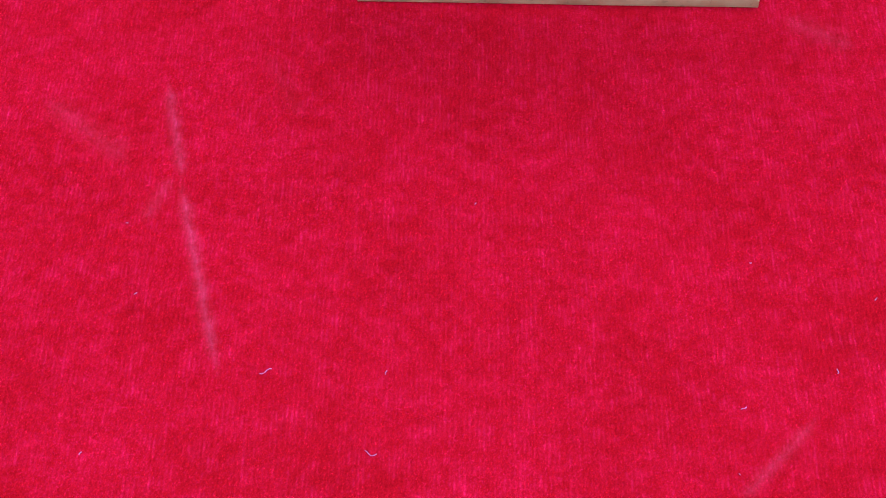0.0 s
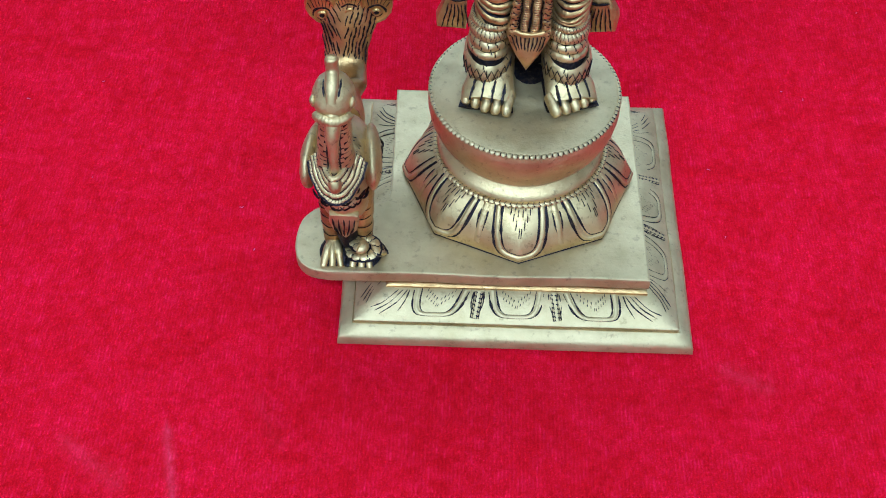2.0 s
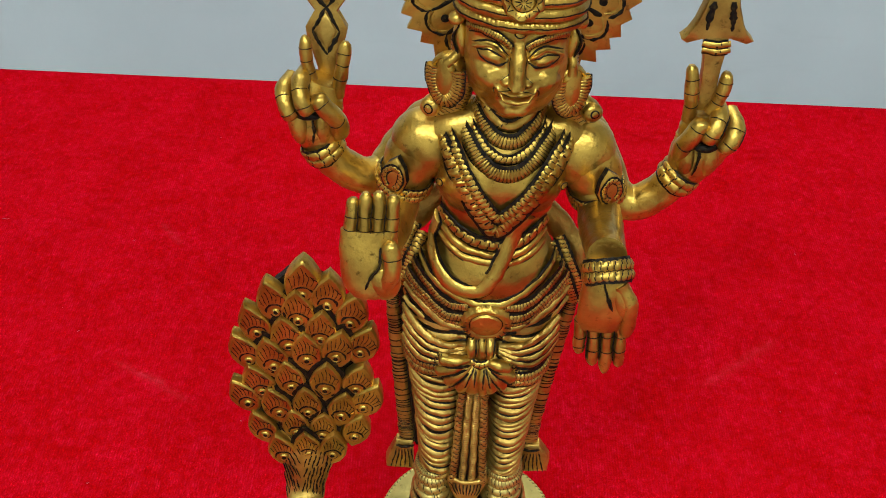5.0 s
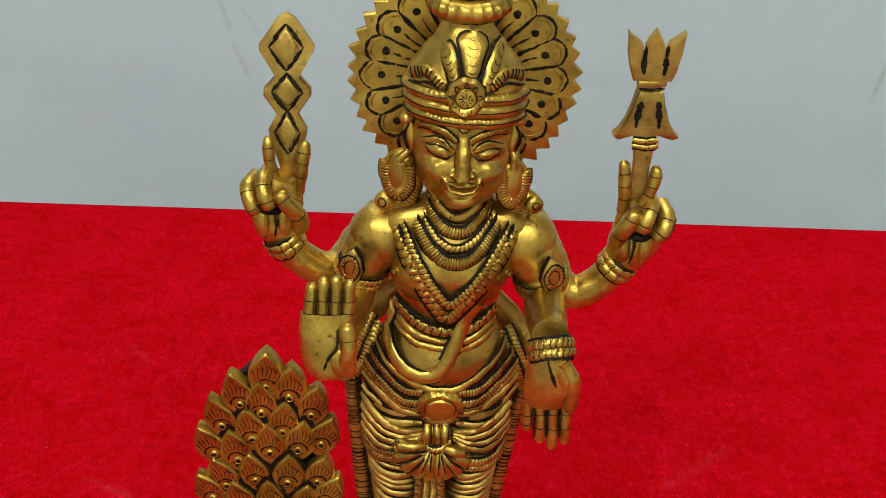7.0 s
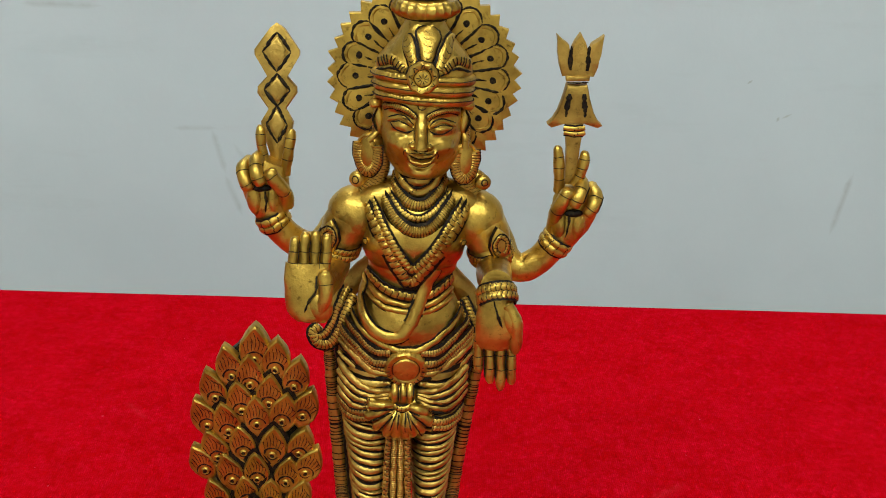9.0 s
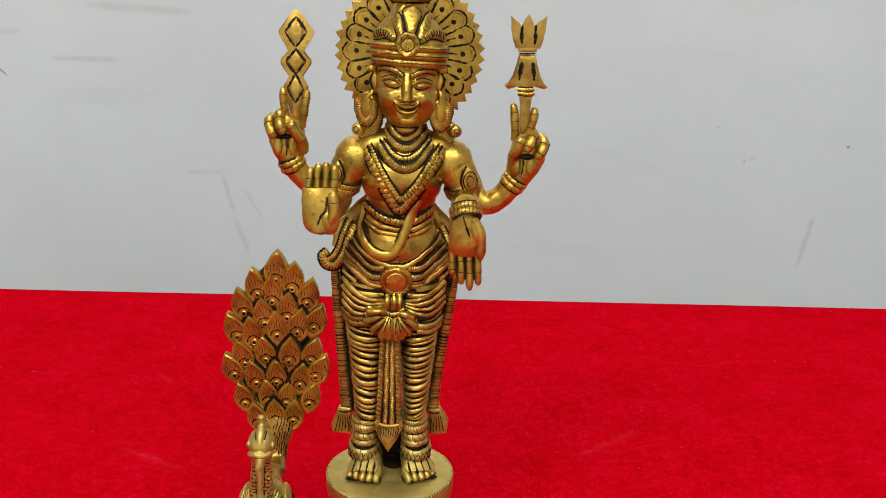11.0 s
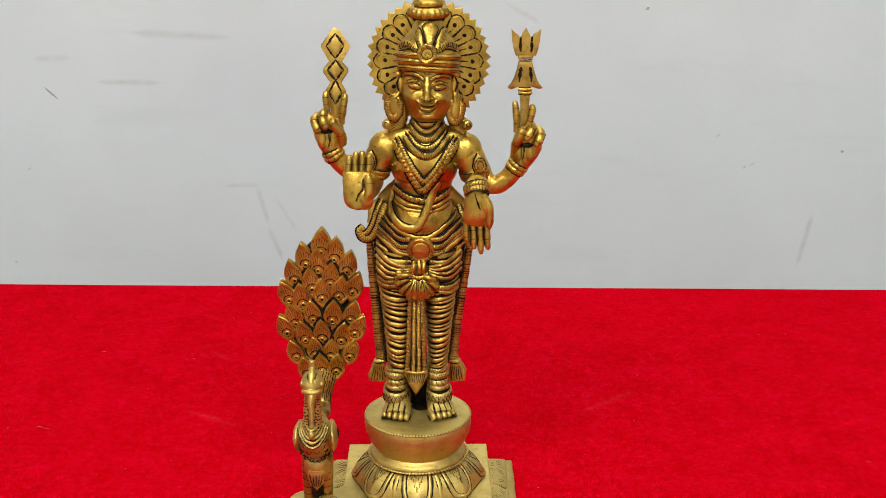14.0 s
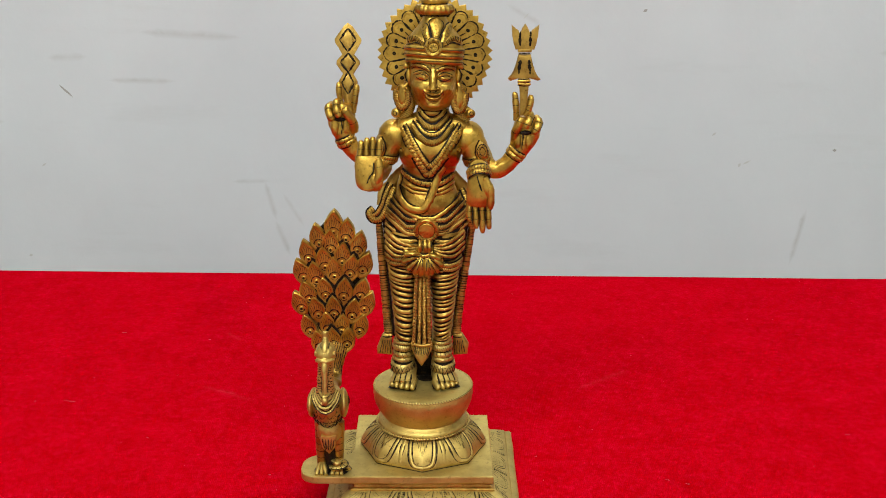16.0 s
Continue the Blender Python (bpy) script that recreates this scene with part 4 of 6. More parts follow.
    for side, leg, ex, z0 in ((-1, left, -20.6, 139.4), (1, right, 21.0, 136.2)):
        for k, r in ((0, 1.5), (1, 1.3)):
            p, nrm = leg.over([(ex, z0 - k * 2.6), (ex - side * 4.6, z0 - 1.4 - k * 2.6), (ex - side * 9.6, z0 - 1.0 - k * 2.4)], 0.8, 40)
            rope(c, p, r, 1.1, nrm, depth=0.2, under=0.4, mat=DULL)

    # waist cords and the plain band that crosses the belly
    p, nrm = torso.over([(-11.0, 186.6), (-6.0, 183.4), (-1, 181.8), (5, 181.2), (10, 181.8), (16.2, 185.0)], 0.6, 60)
    rope(c, p, 1.6, 2.3, nrm, depth=0.3, under=0.5)
    scratch(c, p + np.array((0, 0, 2.0)), 0.5, 0.5, nrm)
    for dz in (0.0, -2.3):
        p, nrm = torso.over([(-11.2, 182.0 + dz), (-6.0, 179.4 + dz), (-1, 178.6 + dz), (5, 178.0 + dz), (10, 178.4 + dz), (16.4, 181.0 + dz)], 0.3, 50)
        sweep(c, p, 1.0, 0.8, nrm, 8)
        scratch(c, p - np.array((0, 0, 1.15)), 0.4, 0.5, nrm)
    p, nrm = torso.over([(10.8, 191.5), (8.4, 187), (5.4, 178), (3.2, 172.6), (-0.4, 167.8), (-6.8, 168.0), (-11.4, 172.4), (-12.6, 178), (-11.0, 184)], 0.9, 90)
    # wider dark bar behind the band paints shade along its edges
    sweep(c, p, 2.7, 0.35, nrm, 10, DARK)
    sweep(c, p + nrm * 0.6, 2.1, 1.0, nrm, 10)
    p, nrm = torso.over([(-18.4, 173.0), (-11.1, 166.8), (-2.7, 162.8), (2.2, 162.3), (7.4, 163.0), (15.7, 169.0), (20.4, 173.6)], 0.3, 80)
    sweep(c, p, 1.3, 0.9, nrm, 8)
    scratch(c, p + np.array((0, 0, 1.6)), 0.5, 0.5, nrm)
    scratch(c, p - np.array((0, 0, 1.5)), 0.5, 0.6, nrm)
    # back of the drapery that stands out behind the waist
    for pts in ([(-9, 2, 187), (-14.5, 2.5, 181), (-18.5, 2, 176), (-22.5, 0.5, 172.5), (-24.0, -1, 165)], [(14.5, 2, 184), (19.5, 2, 178), (23.5, 1.5, 172.5), (27.0, 0, 168.5), (29.0, -1, 160)]):
        sweep(c, spline(pts, 30), np.interp(np.linspace(0, 1, 30), [0, 0.4, 1], [3.2, 4.0, 2.6]), 2.6, (0, -1, 0), 14, DULL)

    # buckle
    bx, by, bz = 1.9, -18.4, 155.8
    petals = lambda i, a: 1 + (0.035 * np.cos(a * 22) if 1 <= i <= 3 else 0)
    lathe(c, (bx, by, bz), (0, -1, -0.22), [(7.9, -1.5, DARK), (7.8, -0.4, DARK), (7.2, 0.0), (7.1, 1.2), (6.4, 2.0), (5.1, 2.0), (4.7, 1.6, DARK), (4.5, 1.7), (4.2, 2.3), (0.05, 2.6)], 66, GOLD, petals)
    for k in range(22):
        a = k / 22 * 2 * math.pi
        scratch(c, [(bx + r * math.sin(a), by - h, bz + r * math.cos(a)) for r, h in ((5.2, 2.05), (6.0, 2.1), (6.7, 1.5))], 0.2, 0.2)
    # knot and bow
    ellipsoid(c, (0.9, -17.2, 144.6), (5.0, 3.0, 4.4))
    for dx in (-2.6, 0.4, 2.6):
        q = spline([(0.9 + dx, -18.6, 149.4), (0.9 + dx, -20.6, 146.6), (0.9 + dx * 0.9, -19.6, 143.4)], 12)
        sweep(c, q, 1.2, 1.0)
        scratch(c, q + np.array((1.2, -0.2, 0)), 0.3, 0.5)
    rope(c, spline([(-3.6, -18.8, 142.6), (-0.6, -20.6, 141.2), (2.6, -20.6, 141.4), (5.6, -18.8, 143.0)], 20), 1.2, 1.4, (0, -1, 0), depth=0.12, under=0.4)
    for side, ends, curl in ((-1, ((-10.6, 141.4), (-11.4, 136.8), (-8.4, 132.4), (-4.6, 129.8), (-1.0, 129.0)), (-9.6, 141.8)), (1, ((9.4, 139.0), (10.8, 134.8), (8.0, 131.2), (5.0, 129.6), (2.2, 128.8)), (9.0, 138.8))):
        for k, (ex, ez) in enumerate(ends):
            q = spline([(0.8 + side * 1.2, -18.2, 141.6), ((0.8 + ex) / 2 + side * 0.4, -20.6, (141.6 + ez) / 2 + 1.0), (ex, -18.8, ez)], 18)
            r = np.interp(np.linspace(0, 1, 18), [0, 0.6, 0.9, 1], [0.9, 1.9, 2.2, 1.1])
            sweep(c, q, r, r * 1.1, (0, -1, 0), 10)
            scratch(c, q[3:-1] + np.array((0.2, -1.5, -1.3 if k < 3 else -0.1)), 0.4, 0.7)
        lathe(c, (curl[0], -19.6, curl[1]), (side * 0.4, -1, 0), [(3.0, -1.2), (2.9, 0.4), (2.1, 0.9), (1.6, 0.4, DARK), (1.2, 0.5), (0.05, 1.0)], 20)
        for k in range(8):
            a = 0.9 + k * 0.42
            scratch(c, [(curl[0] - side * 2.8 * math.cos(a), -20.1, curl[1] + 2.8 * math.sin(a)), (curl[0] - side * 2.0 * math.cos(a), -20.5, curl[1] + 2.0 * math.sin(a))], 0.18, 0.2)

    # hanging sash between the legs
    q = spline([(-0.2, -16.2, 138), (-0.5, -15.2, 120), (-0.6, -13.8, 100), (-0.8, -13.0, 85)], 50)
    # dark backing, painted shade that shows between and beside the cords
    sweep(c, q, np.linspace(3.6, 5.6, 50), 1.5, (0, -1, 0), 10, DARK)
    for dx, r, pitch in ((-4.7, 1.3, 2.1), (-1.55, 1.2, 0.85), (1.55, 1.2, 0.85), (4.7, 1.3, 2.1)):
        rope(c, q + np.stack([np.linspace(dx * 0.62, dx, 50), np.full(50, -1.7), np.zeros(50)], 1), r, pitch, (0, -1, 0), twist=1.4 if pitch > 2 else 0.3, depth=0.4 if pitch > 2 else 0.28, flat=0.85, under=0, mat=DULL, ink=0.86)
    plate(c, [(-6.1, 7.6), (-6.3, 3), (-3.6, -3.0), (0, -8.2), (3.6, -3.0), (6.3, 3), (6.1, 7.6)], facing(-0.7, -12.5, 81.2, -14), 2.2, dome=0.9, mat=DULL)
    for k in range(9):
        u = (k - 4) * 1.25
        scratch(c, spline([(-0.7 + u, -15.75 + abs(u) * 0.1, 86), (-0.7 + u * 0.75, -15.75 + abs(u) * 0.08, 81.5), (-0.7 + u * 0.3, -15.45, 76.6)], 8), 0.24, 0.3)
    sweep(c, spline([(-6.4, -14.6, 87.2), (-3.6, -15.6, 86.4), (-0.7, -15.9, 86.1), (2.2, -15.6, 86.4), (5.0, -14.6, 87.2)], 24), 0.9, 0.7, mat=DULL)

    # sashes that hang at the sides
    for side, xs in ((-1, (-25.4, -24.2, -21.5, -20.0)), (1, (28.4, 25.3, 20.6, 18.9))):
        q = spline([(xs[0], -3, 160), (xs[1], -1, 138), (xs[2], 1, 104), (xs[3], 2, 86)], 260)
        s = np.arange(260)[:, None]
        a = np.arange(12)[None, :] / 12 * 2 * math.pi
        f = np.abs((s / 3.6 + 0.12 * np.sin(s * 0.9) + 0.0 * a) % 1 - 0.5) * 2
        sweep(c, q, np.linspace(1.9, 3.0, 260), 1.4, (0, -1, 0), 12, DULL, 1 - 0.12 * np.clip((f - 0.5) * 2, 0, 1), (f > 0.78) & (np.sin(a) > -0.2))
        # dark strip paints the shaded gap between side sash and leg
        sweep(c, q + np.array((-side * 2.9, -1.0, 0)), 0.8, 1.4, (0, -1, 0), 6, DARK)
        m = facing(xs[3] + side * 1.4, 3.6, 80.5)
        tail = [(-side * 3.0, 6.5), (side * 2.4, 7.0), (side * 4.2, 2.5), (side * 6.0, -2.4), (side * 5.6, -5.4), (-side * 3.2, -6.0), (-side * 3.2, 0)] if side < 0 else [(-3.0, 6.5), (2.2, 7.4), (4.6, 3.4), (6.2, 0.8), (5.6, -5.0), (-2.6, -6.0), (-3.0, 0)]
        plate(c, tail, m, 3.2, dome=0.8, mat=DULL)
        for k in range(6):
            u = -3.2 + k * 1.3
            scratch(c, [(xs[3] + side * (1.4 + u * 0.75), -0.45, 84), (xs[3] + side * (1.4 + u * 0.95), -0.6, 80), (xs[3] + side * (1.6 + u * 1.25), -0.4, 75.6)], 0.26, 0.3)
        scratch(c, [(xs[3] - side * 2.0, -0.8, 86.2), (xs[3] + side * 1, -0.9, 85.8), (xs[3] + side * 3.8, -0.8, 86.2)], 0.5, 0.5)
    # scrolled ends at the hips
    q = spline([(-16.4, -5, 176), (-18.5, -8, 171.6), (-21.0, -8.4, 164.0), (-24.4, -7.6, 158.8), (-28.4, -6.6, 158.4), (-30.4, -6, 162.0), (-28.0, -5.4, 164.4)], 60)
    rope(c, q, 1.9, 1.3, (0, -1, 0), depth=0.2, under=0.3)
    rope(c, q[:40] + np.array((-2.2, 0.8, 2.6)), 1.4, 1.3, (0, -1, 0), depth=0.2, under=0.4)
    q = spline([(18.6, -6, 174.5), (21.8, -8.6, 168.0), (24.6, -8.6, 161.4), (26.6, -7.4, 155.0)], 50)
    rope(c, q, 1.8, 1.3, (0, -1, 0), depth=0.2, under=0.3)
    rope(c, q[:42] + np.array((2.6, 0.8, 1.6)), 1.3, 1.3, (0, -1, 0), depth=0.2, under=0.4)

    # feet with anklets, turned a little outwards
    for ax, line, turn in ((-11.4, ((-8.2, 0), (-9.6, -6.5), (-10.8, -13.5), (-11.6, -20.0)), -13), (10.8, ((8.6, 0.5), (10.4, -6.0), (12.2, -12.8), (13.6, -18.6)), 25)):
        away = 1 if turn > 0 else -1
        ahead, side = np.array((math.sin(radians(turn)), -math.cos(radians(turn)), 0)), np.array((math.cos(radians(turn)), math.sin(radians(turn)), 0))
        foot = spline([(*line[0], 66.5), (*line[1], 68.4), (*line[2], 66.6), (*line[3], 64.0)], 30)
        wide = np.interp(np.linspace(0, 1, 30), [0, 0.15, 0.4, 0.8, 1], [3.0, 5.4, 6.2, 7.7, 7.8])
        high = np.interp(np.linspace(0, 1, 30), [0, 0.3, 0.6, 1], [4.5, 7.5, 5.2, 3.0])
        sweep(c, foot, wide, high, (0, 0.25, 1), 18, RUBBED)
        flat = foot.copy()
        flat[:, 2] = 61.9
        sweep(c, flat + ahead * 0.9, wide + 0.2, 0.5, (0, 0, 1), 14, DARK)
        tip = np.array((*line[3], 0))
        for k in range(5):
            g = (k - 2) * 3.1 * away
            at = tip + side * g + ahead * (1.4 - 0.22 * (k - 1) ** 2)
            q = np.array([at - ahead * b + np.array((0, 0, z)) for b, z in ((5.0, 65.4), (2.6, 64.6), (0.6, 63.9), (-1.0, 63.3), (-1.7, 62.8))])
            sweep(c, q, np.array((1.5, 1.6, 1.62, 1.5, 0.9)), np.array((2.2, 2.2, 2.1, 1.8, 1.0)), (0, 0, 1), 10, RUBBED)
            if k:
                g = (k - 2.5) * 3.1 * away
                h = math.sqrt(1 - (g / 8.2) ** 2)
                line_up = [tip + side * g * (1 - 0.02 * b) - ahead * b + np.array((0, 0, z)) for b, z in ((3.6, 66.0 + 3.9 * h), (2.2, 65.5 + 3.4 * h), (0.6, 64.9 + 2.7 * h), (-1.4, 63.9 + 1.6 * h))]
                scratch(c, spline(line_up, 14), np.interp(np.linspace(0, 1, 14), [0, 0.4, 1], [0.3, 0.5, 0.5]), 1.3, (0, -0.3, 1))
        a = np.linspace(0, 2 * math.pi, 60)
        for z, rx, ry, r, tall, pitch in ((86.6, 5.2, 7.0, 0.9, 1.1, 0.8), (83.4, 5.4, 7.2, 1.1, 1.9, 1.1), (79.2, 5.3, 6.9, 0.9, 1.6, 2.4), (76.4, 5.5, 7.2, 0.9, 1.3, 7.0), (72.2, 6.1, 8.2, 1.0, 3.2, 9.0)):
            low = max(0.0, (78 - z) * 0.2)
            ring = np.stack([ax + ahead[0] * low * 1.6 + rx * np.cos(a), -7.0 + ahead[1] * low + ry * np.sin(a), z + 1.2 * np.sin(a) * (1 if z < 74 else -0.2)], 1)
            rope(c, ring, r, pitch, (0, 0.1, 1), depth=0.13, flat=tall / r, under=0, closed=True, mat=RUBBED)
        for k in range(9):
            g = math.pi * 1.5 + (k - 4) * 0.3
            mid = np.array((ax + ahead[0] * 1.9 + 7.1 * math.cos(g), -7.0 + ahead[1] * 1.2 + 9.2 * math.sin(g), 71.0))
            for lean in (-1, 1):
                span = np.array((-math.sin(g), math.cos(g), 0)) * 1.15 * lean
                scratch(c, [mid - span + np.array((0, 0.2, 2.6)), mid + np.array((0, -0.1, 0.2)), mid + span + np.array((0, 0, -2.2))], 0.13, 0.2, (math.cos(g), math.sin(g), 0.3))
        # ankle core coloured dark, as painted shade between the anklets
        q = spline([(ax, -6, 88), (ax, -6.5, 78), (ax + ahead[0] * 2.4, -8.4, 68)], 14)
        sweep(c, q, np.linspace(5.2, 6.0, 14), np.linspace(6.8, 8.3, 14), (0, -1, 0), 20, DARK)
    ellipsoid(c, (1.4, -2.5, 61.2), (5.2, 6.0, 0.5), mat=DARK)
    # added dark column: painted shade filling the gap between the legs
    q = spline([(1.2, 2, 60.5), (0.8, 0, 75), (0.4, -4, 90)], 12)
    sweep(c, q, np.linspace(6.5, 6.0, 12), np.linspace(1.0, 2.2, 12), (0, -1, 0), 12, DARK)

    # arms
    def limb(points, radii, count=36):
        p = spline(points, count)
        r = np.interp(np.linspace(0, 1, count), np.linspace(0, 1, len(radii)), radii)
        sweep(c, p, r, r, (0, 0.3, 1), 20)
        return p

    ellipsoid(c, (-8.0, -6, 212.4), (11, 7.4, 5.8), (0, -22, 0), 24, 14)
    ellipsoid(c, (17.4, -6, 212.0), (11, 7.4, 5.8), (0, 22, 0), 24, 14)
    ellipsoid(c, (-15.8, -6, 205.8), (9.4, 8.6, 9.8), n=28, m=18)
    ellipsoid(c, (24.2, -6, 205.0), (9.4, 8.6, 9.8), n=28, m=18)
    limb([(-15.0, -6, 207), (-18.8, -6.5, 202), (-21.4, -7.5, 196), (-23.6, -10, 190)], (8.4, 8.0, 6.8, 5.8))
    limb([(-22.8, -9, 189.5), (-24.0, -18, 188), (-26.0, -30, 188.6), (-27.0, -39, 190)], (5.6, 5.4, 4.8, 4.2))
    limb([(23.6, -6, 206), (27.2, -6.5, 201), (29.6, -8, 195), (30.8, -11, 190.5)], (8.4, 8.0, 6.9, 6.0))
    limb([(30.2, -9.5, 190.5), (30.2, -20, 190.0), (30.0, -30, 192.0), (29.8, -38, 194.6)], (5.8, 5.8, 5.4, 5.0))
    limb([(-8.0, 4, 209), (-15.5, 5, 204.5), (-22.0, 3.5, 197.5), (-27.4, -1.0, 192.6), (-33.0, -4, 193.4), (-38.6, -6, 197.8), (-42.4, -7, 203)], (6.4, 7.0, 6.4, 5.6, 5.0, 4.8, 4.8), 50)
    limb([(17.5, 4, 209), (25.2, 5, 204), (30.6, 3.5, 196), (35.0, -1.0, 188.6), (40.8, -2.4, 186.4), (46.6, -2.8, 190.0), (51.2, -3.2, 195.8)], (6.4, 7.0, 6.4, 5.6, 5.0, 4.8, 4.8), 50)

    # armlets with a leaf
    for sx, lean, ax, az in ((-1, -0.35, -21.4, 197.0), (1, 0.3, 29.4, 195.4)):
        bracelet(c, (ax, -8.0, az - 1.0), (lean, 0.18, -1), 7.3, 2, 1.4, 1.25)
        m = facing(ax + sx * 1.8, -14.4, az + 4.0, 0, sx * 10, sx * 26)
        plate(c, [(0, 6.4), (2.6, 3.6), (3.7, 0), (3.0, -3.6), (0, -4.8), (-3.0, -3.6), (-3.7, 0), (-2.6, 3.6)], m, 1.6, dome=0.9, edge=DARK)
        mt = np.array(m)
        a = np.linspace(0.4, math.pi * 2 - 0.4, 24)
        q = np.stack([2.3 * np.sin(a + math.pi), 0.2 + 3.2 * np.cos(a + math.pi), np.full(24, 2.4)], 1)
        rope(c, q @ mt[:3, :3].T + mt[:3, 3], 0.75, 1.2, mt[:3, 2], under=0.5)

    # raised open palm
    px, py = -28.2, -41.0
    palm = spline([(px + 0.4, py - 0.4, 183.6), (px + 0.2, py - 0.9, 187.5), (px - 0.2, py - 0.4, 193.5), (px - 0.3, py + 0.8, 199.0), (px - 0.3, py + 1.4, 201.6)], 26)
    sweep(c, palm, np.interp(np.linspace(0, 1, 26), [0, 0.07, 0.22, 0.55, 1], [2.8, 5.4, 7.0, 7.3, 6.9]), np.interp(np.linspace(0, 1, 26), [0, 0.12, 0.4, 1], [2.4, 4.2, 3.6, 2.3]), (0, -1, 0), 22)
    for dx, tx, top, r in ((-5.0, -4.0, 209.6, 1.75), (-1.6, -1.0, 211.0, 1.85), (1.7, 2.2, 211.6, 1.85), (4.9, 5.6, 210.6, 1.75)):
        finger(c, [(px + dx, py + 0.9, 198.8), (px + (dx + tx) / 2, py + 1.8, 204), (px + tx, py + 3.2, top)], r, joints=(0.02, 0.34, 0.64))
    ellipsoid(c, (px + 3.4, py - 2.6, 188.6), (4.2, 2.6, 5.2), (0, -14, 0), 20, 14)
    finger(c, [(px + 3.4, py - 2.6, 186.6), (px + 5.6, py - 3.8, 193.6), (px + 5.0, py - 2.4, 201.0)], 2.35, 22, 0.8, joints=(0.72,))
    scratch(c, spline([(px - 1.2, py - 3.9, 186.0), (px - 0.2, py - 4.5, 190.0), (px + 2.4, py - 4.1, 194.4), (px + 2.8, py - 2.4, 199.0)], 18), np.interp(np.linspace(0, 1, 18), [0, 0.5, 1], [0.25, 0.55, 0.4]), 0.6)
    for u in (-3.3, 0.0, 3.3):
        scratch(c, [(px + u, py - 1.1, 199.2), (px + u + 0.3, py + 0.1, 204.6), (px + u + 0.6, py + 1.5, 209.0)], 0.16, 0.4)
    # lowered open palm
    px, py = 29.7, -42.0
    bracelet(c, (29.7, -41.6, 193.0), (0.12, -0.6, -0.75), 5.7, 2, 1.5, 1.45)
    palm = spline([(px - 0.3, py + 1.0, 194.6), (px - 0.4, py - 0.9, 189), (px - 0.2, py - 1.2, 181.5), (px - 0.2, py - 0.6, 177.6), (px - 0.2, py - 0.2, 175.6)], 24)
    sweep(c, palm, np.interp(np.linspace(0, 1, 24), [0, 0.12, 0.45, 0.8, 1], [4.0, 5.4, 6.2, 6.3, 6.0]), np.interp(np.linspace(0, 1, 24), [0, 0.4, 1], [3.6, 3.3, 2.1]), (0, -1, 0), 22)
    for dx, tx, tip, r in ((-5.1, -4.6, 167.4, 1.6), (-1.8, -0.9, 163.2, 1.75), (1.7, 2.5, 160.8, 1.75), (4.9, 5.9, 162.8, 1.6)):
        finger(c, [(px + dx, py - 0.3, 178.2), (px + (dx + tx) / 2, py - 0.6, 171), (px + tx, py - 0.6, tip)], r, joints=(0.04, 0.36, 0.68))
    ellipsoid(c, (px + 4.0, py - 2.0, 186.6), (3.0, 2.6, 6.4), (0, -12, 0), 20, 14)
    finger(c, [(px + 3.0, py - 2.2, 191.4), (px + 6.2, py - 2.8, 184.5), (px + 6.3, py - 1.4, 174)], 2.1, 22, 0.7, joints=())
    scratch(c, spline([(px - 1.2, py - 3.8, 193.0), (px + 0.4, py - 4.6, 188), (px + 1.7, py - 4.2, 184)], 14), np.interp(np.linspace(0, 1, 14), [0, 0.5, 1], [0.2, 0.6, 0.4]), 0.6)
    for u in (-3.4, 0.0, 3.4):
        scratch(c, [(px + u, py - 2.0, 177.8), (px + u + 0.3, py - 1.7, 171), (px + u + 0.7, py - 1.5, 165.5)], 0.22, 0.5)

    # upper fists, two fingers raised round what they hold
    def fist(back, widths, curled, thumb, hollow, groove):
        p = spline(back, 26)
        sweep(c, p, np.interp(np.linspace(0, 1, 26), np.linspace(0, 1, len(widths)), widths), np.interp(np.linspace(0, 1, 26), [0, 0.3, 0.8, 1], [4.4, 5.0, 4.6, 3.4]), (0, -1, 0), 24)
        mid = (np.array(hollow) + np.array(groove[-1])) / 2
        for k in (-1, 1):
            ellipsoid(c, (mid[0] + k * 2.9, mid[1] + 2.6, mid[2]), (2.9, 3.0, 6.0), n=20, m=14)
        ellipsoid(c, hollow, (3.4, 1.4, 1.3), n=18, m=12, mat=DARK)
        for f in curled:
            finger(c, f, 2.35, 22, 0.9, joints=(0.5, 0.8))
            q = spline(f, 22)[6:18]
            scratch(c, q + np.array((2.2, -0.6, -0.4)), 0.32, 0.5)
        finger(c, thumb, 2.55, 24, 0.9, joints=(0.42, 0.8))
        scratch(c, spline(groove, 14), np.interp(np.linspace(0, 1, 14), [0, 0.4, 1], [0.6, 0.5, 0.25]), 0.6)

    fist([(-42.6, -6.4, 203), (-43.8, -6.6, 208.5), (-45.0, -6.4, 214.5), (-44.4, -6.0, 219.5), (-42.8, -6, 223.5)], (4.8, 6.6, 7.8, 7.2, 5.2),
         ([(-50.2, -4.6, 222.6), (-51.8, -9.4, 221.8), (-50.9, -12.6, 218.6), (-49.3, -12.6, 215.4)], [(-46.4, -4.8, 225.0), (-47.6, -10, 224.2), (-46.9, -13.2, 221), (-45.3, -13.2, 217.4)]),
         [(-38.4, -8.0, 209), (-38.2, -11.0, 214), (-41.2, -13.2, 219.0), (-43.6, -13, 222.6)], (-45.8, -12.0, 216.0), [(-44.6, -12.2, 215.0), (-44.4, -12.2, 211.5), (-44.8, -11.4, 207.6)])
